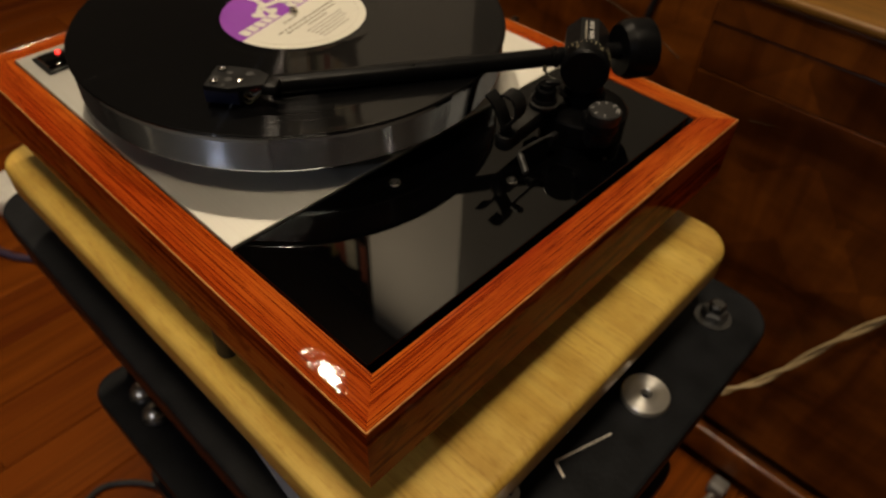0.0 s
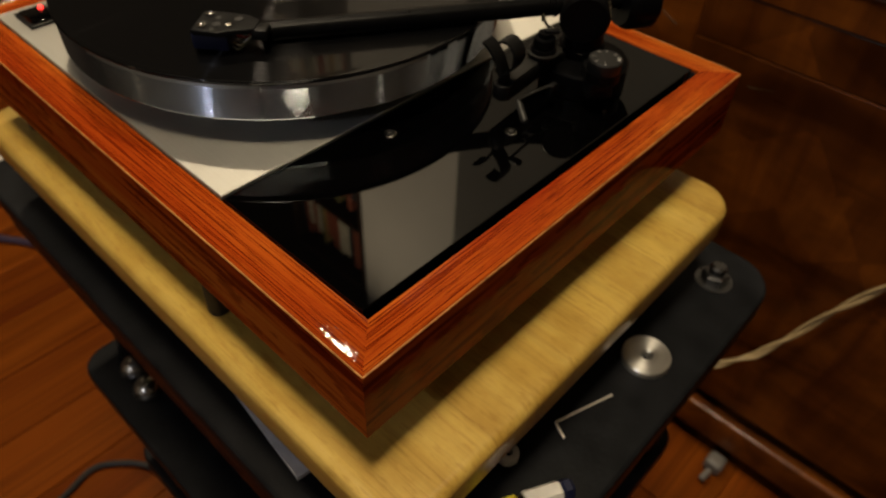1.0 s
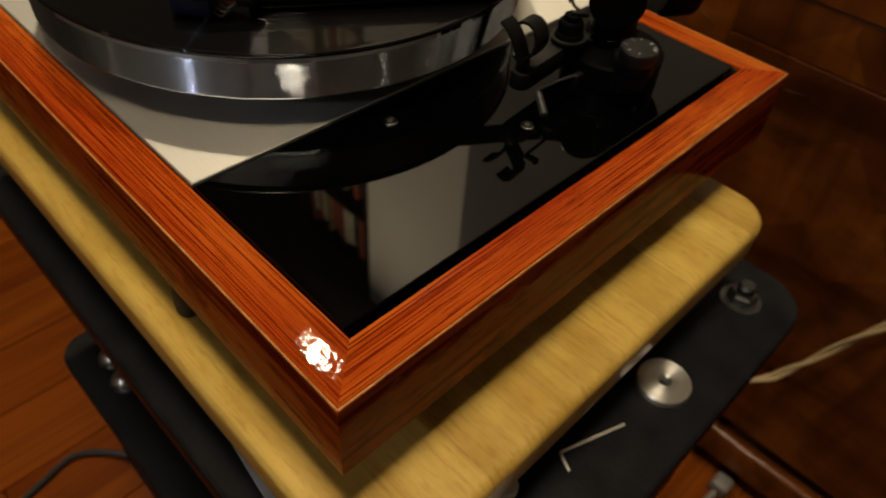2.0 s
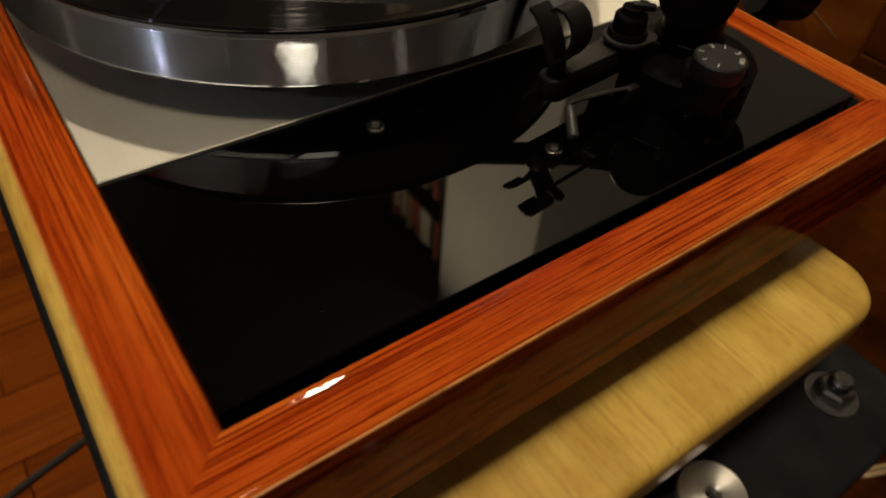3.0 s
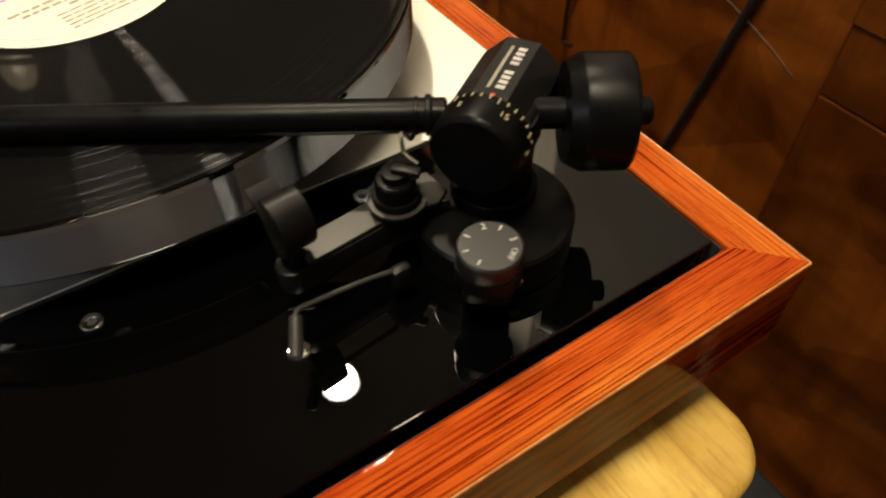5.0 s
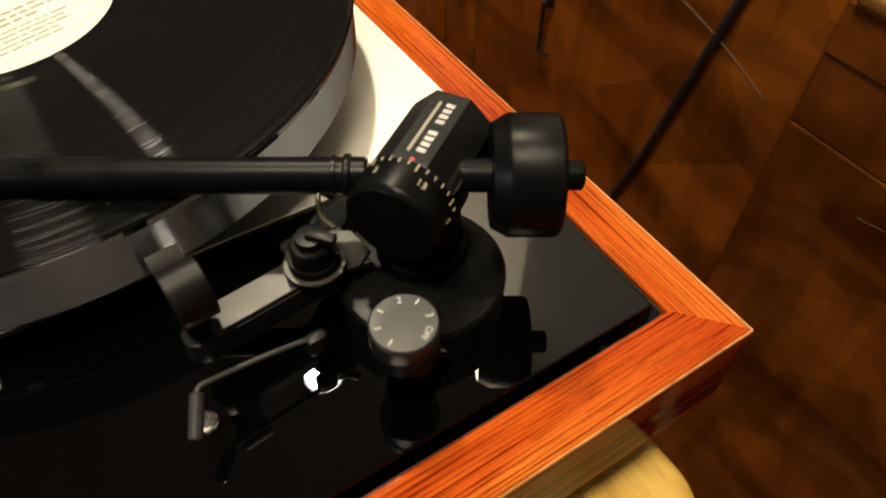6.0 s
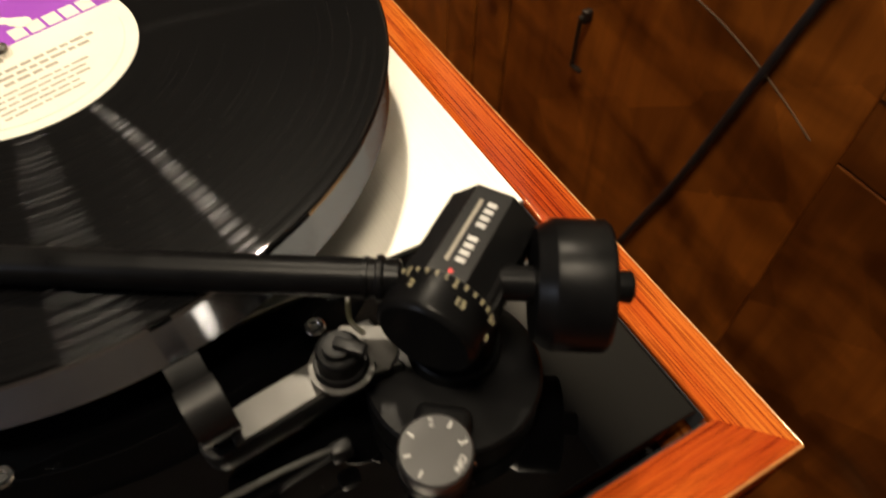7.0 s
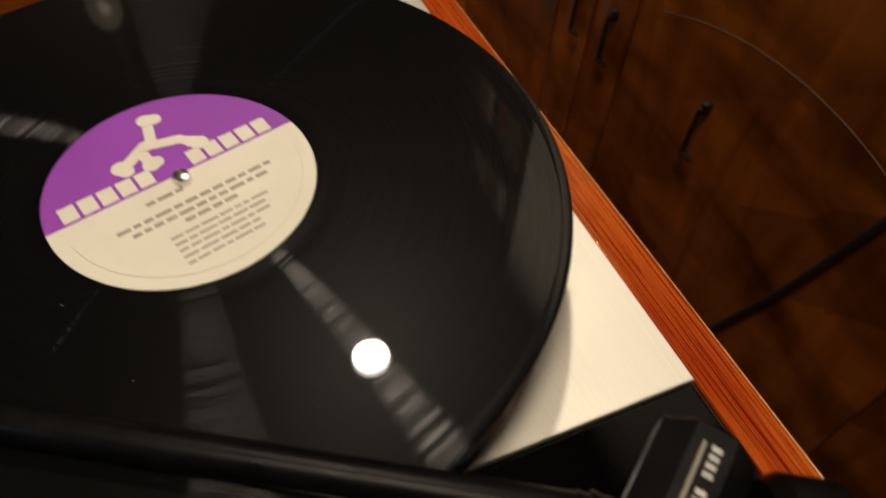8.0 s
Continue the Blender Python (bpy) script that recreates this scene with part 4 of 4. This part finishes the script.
cwm = Matrix.Translation(on(0.0430, 0.0)) @ cq
cw = part("counterweight", lathe([(0.006, 0.0), (0.0160, 0.0), (0.0184, 0.0042), (0.0188, 0.0050), (0.0188, 0.0192), (0.0180, 0.0203), (0.006, 0.0203)], 72, cwm, closed=False), arm_black, arm, "satin black cylindrical counterweight")
part("rear_stub", rod(on(0.0625), on(0.0712), 0.0046, 32, 0.0008), arm_black, cw)

# base, pillar and dials
BXc, BYc = 0.3383, 0.2560
bt = Matrix.Translation((BXc, BYc, PLATE_Z - 0.0008))
base = part("base", lathe([(0, 0), (0.0272, 0), (0.0278, 0.0008), (0.0278, 0.0150), (0.0268, 0.0162), (0.0200, 0.0166), (0, 0.0166)], 72, bt, closed=False), arm_black, arm, "round black arm base")
part("pillar", lathe([(0.0150, 0.016), (0.0150, 0.0210), (0.0142, 0.0216), (0.0128, 0.0216), (0.0128, 0.050), (0, 0.050)], 48, Matrix.Translation((0.3318, 0.2600, PLATE_Z)), closed=False), arm_black, base)
part("yoke", box((-0.0125, -0.0125, 0.034), (0.0125, 0.0125, 0.052), 0.004, 3, None, Matrix.Translation((0.3318, 0.2600, PLATE_Z)) @ pose(0, 0, 0, 0, 0, 33)), arm_matt, base)
DXc, DYc = 0.3642, 0.2348
DIAL_Z = PLATE_Z - 0.0042
lug = part("bias_housing", lathe([(0, 0.0232), (0.0094, 0.0232), (0.0103, 0.0245), (0.0103, 0.0300), (0, 0.0300)], 56, Matrix.Translation((DXc, DYc, DIAL_Z)), closed=False), arm_black, arm, "black side force housing")
part("bridge", box((-0.018, -0.0082, 0.010), (0.003, 0.0082, 0.0280), 0.003, 3, None, Matrix.Translation((DXc, DYc, DIAL_Z)) @ pose(0, 0, 0, 0, 0, -39)), arm_matt, lug)
dial = part("bias_dial", lathe([(0, 0.0300), (0.0098, 0.0300), (0.0101, 0.0306), (0.0101, 0.0367), (0.0095, 0.0375), (0, 0.0377)], 64, Matrix.Translation((DXc, DYc, DIAL_Z)), closed=False), dial_grey, lug, "dark grey dial with white marks")
DZ = DIAL_Z + 0.03765
dmarks = None
for a in (210, 255, 300, 120):
    dmarks = box((0.0066, -0.00026, 0), (0.0086, 0.00026, 0.00014), 0, 1, dmarks, Matrix.Translation((DXc, DYc, DZ)) @ pose(0, 0, 0, 0, 0, a))
part("dial_marks", dmarks, white_ink, dial, "white dial marks", False)
dtext = None
for txt, a, h in (("2", 160, 0.0024), ("3", 75, 0.0024), ("OFF", 28, 0.0020)):
    dtext = letters(txt, h, Matrix.Translation((DXc + 0.0073 * math.cos(radians(a)), DYc + 0.0073 * math.sin(radians(a)), DZ + 0.0001)) @ pose(0, 0, 0, 0, 0, a - 90), dtext)
part("dial_letters", dtext, white_ink, dial, "white dial letters", False)
for a in (-20, -52):
    bp = Vector((BXc + 0.0272 * math.cos(radians(a)), BYc + 0.0272 * math.sin(radians(a)), PLATE_Z + 0.0075))
    part("grub_screw", rod(bp, bp + Vector((math.cos(radians(a)), math.sin(radians(a)), 0)) * 0.0016, 0.0022, 16, 0.0004), chrome, base, "small bright grub screw")

# lift platform, rest and lever
RB = Vector((-0.10, 0.995, 0)).normalized()
rp = Matrix.Translation((0.3276, 0.1863, PLATE_Z - 0.0072)) @ pose(0, 0, 0, 0, 0, math.degrees(math.atan2(RB.y, RB.x)))
end = [(-0.0058 * math.cos(radians(a)), 0.0058 * math.sin(radians(a))) for a in range(-80, 81, 16)]
beam = part("rest_beam", slab(end + [(0.034, 0.0056), (0.044, 0.0115), (0.055, 0.0095), (0.055, -0.010), (0.040, -0.0060)], 0.0190, 0.0285, 0.0008, 2, None, rp), arm_matt, arm, "black rest beam with a round end")
rest = part("rest_plate", slab([(0.0030, -0.0054), (0.036, -0.0055), (0.050, -0.0100), (0.056, -0.0070), (0.056, 0.004), (0.046, 0.0112), (0.040, 0.0085), (0.032, 0.0054), (0.0030, 0.0053)], 0.0284, 0.0304, 0.0004, 2, None, rp), plate_grey, beam, "grey anodised top plate")
part("clip_screw", lathe([(0, 0.0284), (0.0032, 0.0284), (0.0032, 0.0296), (0, 0.0300)], 20, rp, closed=False), arm_black, beam)
# a two-finned clip that cradles the tube
CM = Matrix.Translation((0.3266, 0.1876, PLATE_Z + 0.0258)) @ pose(0, 0, 0, 0, 0, math.degrees(math.atan2(-RB.x, RB.y)))
left_fin = [(0.0, 0.0), (-0.0014, 0.0030), (-0.0030, 0.0062), (-0.0052, 0.0100), (-0.0078, 0.0132), (-0.0105, 0.0155), (-0.0138, 0.0172)]
right_fin = [(0.0005, 0.0), (0.0022, 0.0022), (0.0050, 0.0050), (0.0074, 0.0088), (0.0086, 0.0130), (0.0080, 0.0172), (0.0058, 0.0206), (0.0026, 0.0224), (-0.0008, 0.0222), (-0.0030, 0.0208)]
clip = part("rest_clip", strip(left_fin, 0.0098, 0.0016, CM), arm_matt, beam, "matt black arm rest clip with two curved fins")
part("hook_fin", strip(right_fin, 0.0105, 0.0016, CM), arm_matt, clip)
part("clip_stem", rod((0.3266, 0.1876, PLATE_Z + 0.0205), (0.3266, 0.1876, PLATE_Z + 0.0272), 0.0034, 20, 0.0005), arm_matt, clip)
LX, LY = 0.3263, 0.2250
POST_Z = PLATE_Z - 0.0044
lift = part("lift_post", lathe([(0, 0.026), (0.0080, 0.026), (0.0080, 0.0330), (0.0076, 0.0338), (0.0068, 0.0338), (0.0066, 0.0395), (0.0060, 0.0403), (0.0045, 0.0405), (0.0043, 0.0432), (0, 0.0436)], 48, Matrix.Translation((LX, LY, POST_Z)), closed=False), arm_black, arm, "stepped black lift post")
part("ring", lathe([(0.0078, 0.0300), (0.0096, 0.0300), (0.0096, 0.0311), (0.0078, 0.0311)], 48, Matrix.Translation((LX, LY, POST_Z)), closed=False), plate_grey, lift)
part("finger", box((-0.001, -0.0018, 0.0425), (0.0085, 0.0018, 0.0452), 0.0008, 2, None, Matrix.Translation((LX, LY, POST_Z)) @ pose(0, 0, 0, 0, 0, 42)), arm_matt, lift)
LM = Matrix.Translation((-0.0040, 0.0022, PLATE_Z - 0.0050))
lever = part("lift_lever", tube([LM @ Vector(p) for p in ((0.3475, 0.2120, 0.019), (0.3472, 0.2070, 0.0205), (0.3472, 0.1950, 0.0225), (0.3476, 0.1815, 0.0242), (0.3480, 0.1775, 0.0245), (0.3505, 0.1752, 0.0235))], 0.0009, 12, 8), lever_grey, arm, "bent grey steel lift lever")
part("lever_sleeve", rod(LM @ Vector((0.3492, 0.1765, 0.0243)), LM @ Vector((0.3592, 0.1708, 0.0185)), 0.0021, 20, 0.0006), lever_grey, lever, "grey sleeve on the lever's end")
part("lever_pivot", box((0.3452, 0.2095, 0.0120), (0.3496, 0.2165, 0.0205), 0.0015, 2, None, LM), arm_matt, arm)
part("signal_wire", tube([on(-0.0045, -0.004), on(-0.006, -0.0095), (0.3170, 0.2335, PLATE_Z + 0.0440), (0.3220, 0.2312, PLATE_Z + 0.0400), (0.3270, 0.2330, PLATE_Z + 0.0382)], 0.0008, 8, 8), wire_mat, arm, "thin olive signal wire")

# head shell and cartridge
HD = Vector((-0.80, -0.60, 0)).normalized()
hc = Vector((0.2100, 0.0724, 0.7552))
hm = Matrix.Translation(hc) @ pose(0, 0, 0, 0, 0, math.degrees(math.atan2(HD.y, HD.x)))
shell = part("head_shell", slab([(0.0062, -0.0112), (0.0062, 0.0112), (-0.0085, 0.0120), (-0.0170, 0.0078), (-0.0265, 0.0045), (-0.0265, -0.0060), (-0.0190, -0.0105), (-0.004, -0.0118)], -0.0012, 0.0018, 0.0005, 2, None, hm), arm_matt, arm, "perforated black head shell")
part("neck", box((-0.033, -0.0052, -0.0050), (-0.024, 0.0052, 0.0012), 0.0015, 2, None, hm), arm_matt, shell)
for hx, hy, r in ((-0.0053, 0.0029, 0.0024), (0.0023, 0.0024, 0.0021), (-0.0151, -0.0050, 0.0024), (-0.0041, -0.0043, 0.0018), (-0.0046, 0.0088, 0.0013)):
    part("hole", lathe([(0, 0.00192), (r, 0.00192)], 20, hm @ Matrix.Translation((hx, hy, 0)), closed=False), rubber, shell, "dark lightening hole")
for hy in (-0.0067, 0.0067):
    part("mounting_screw", lathe([(0, 0.0018), (0.0022, 0.0018), (0.0022, 0.0030), (0.0015, 0.0034), (0.0010, 0.0026), (0, 0.0026)], 20, hm @ Matrix.Translation((0.0015, hy, 0)), closed=False), chrome, shell, "small bright screw")
part("mounting_screw", lathe([(0, 0.0018), (0.0018, 0.0018), (0.0018, 0.0024), (0.0010, 0.0026), (0, 0.0020)], 20, hm @ Matrix.Translation((-0.0118, 0.0030, 0)), closed=False), chrome, shell, "small bright screw")
cart = part("cartridge", box((-0.012, -0.0080, -0.0115), (0.0085, 0.0080, -0.0013), 0.0012, 2, None, hm), blue_plastic, shell, "dark blue cartridge body")
part("cantilever", rod(hm @ Vector((0.004, 0, -0.0122)), hm @ Vector((0.0095, 0, -0.0150)), 0.0006, 8), chrome, cart)
part("stylus_guard", box((0.003, -0.004, -0.0130), (0.0080, 0.004, -0.0114), 0.0006, 1, None, hm), arm_matt, cart)
for k, mt in ((-1.5, red_ink), (-0.5, white_ink), (0.5, flex), (1.5, wire_mat)):
    part("lead_wire", tube([hm @ Vector((-0.012, k * 0.0033, -0.0085)), hm @ Vector((-0.0165, k * 0.0046, -0.0100)), hm @ Vector((-0.0205, k * 0.0036, -0.0072)), hm @ Vector((-0.0245, k * 0.0018, -0.0040))], 0.00055, 6, 5), mt, cart)

# ---- floorboards, last ----
plank_me = []
for ln in (0.55, 0.8):
    bm = box((-0.0565, 0, -0.014), (0.0565, ln - 0.0015, 0), 0.0012, 1)
    me = bpy.data.meshes.new("plank")
    bm.to_mesh(me)
    bm.free()
    me.materials.append(plank_y)
    plank_me.append((ln, me))
floor_ob = bpy.data.objects["floor"]
rnd = random.Random(11)
x = -1.92
while x < 1.0:
    y = Y0 + rnd.uniform(-0.5, 0)
    while y < 1.0:
        ln, me = plank_me[rnd.random() < 0.5]
        if y > Y0:
            p = new("plank", me)
            p.parent = floor_ob
            p.location = (x, y, rnd.uniform(-0.0006, 0))
        y += ln
    x += 0.1145
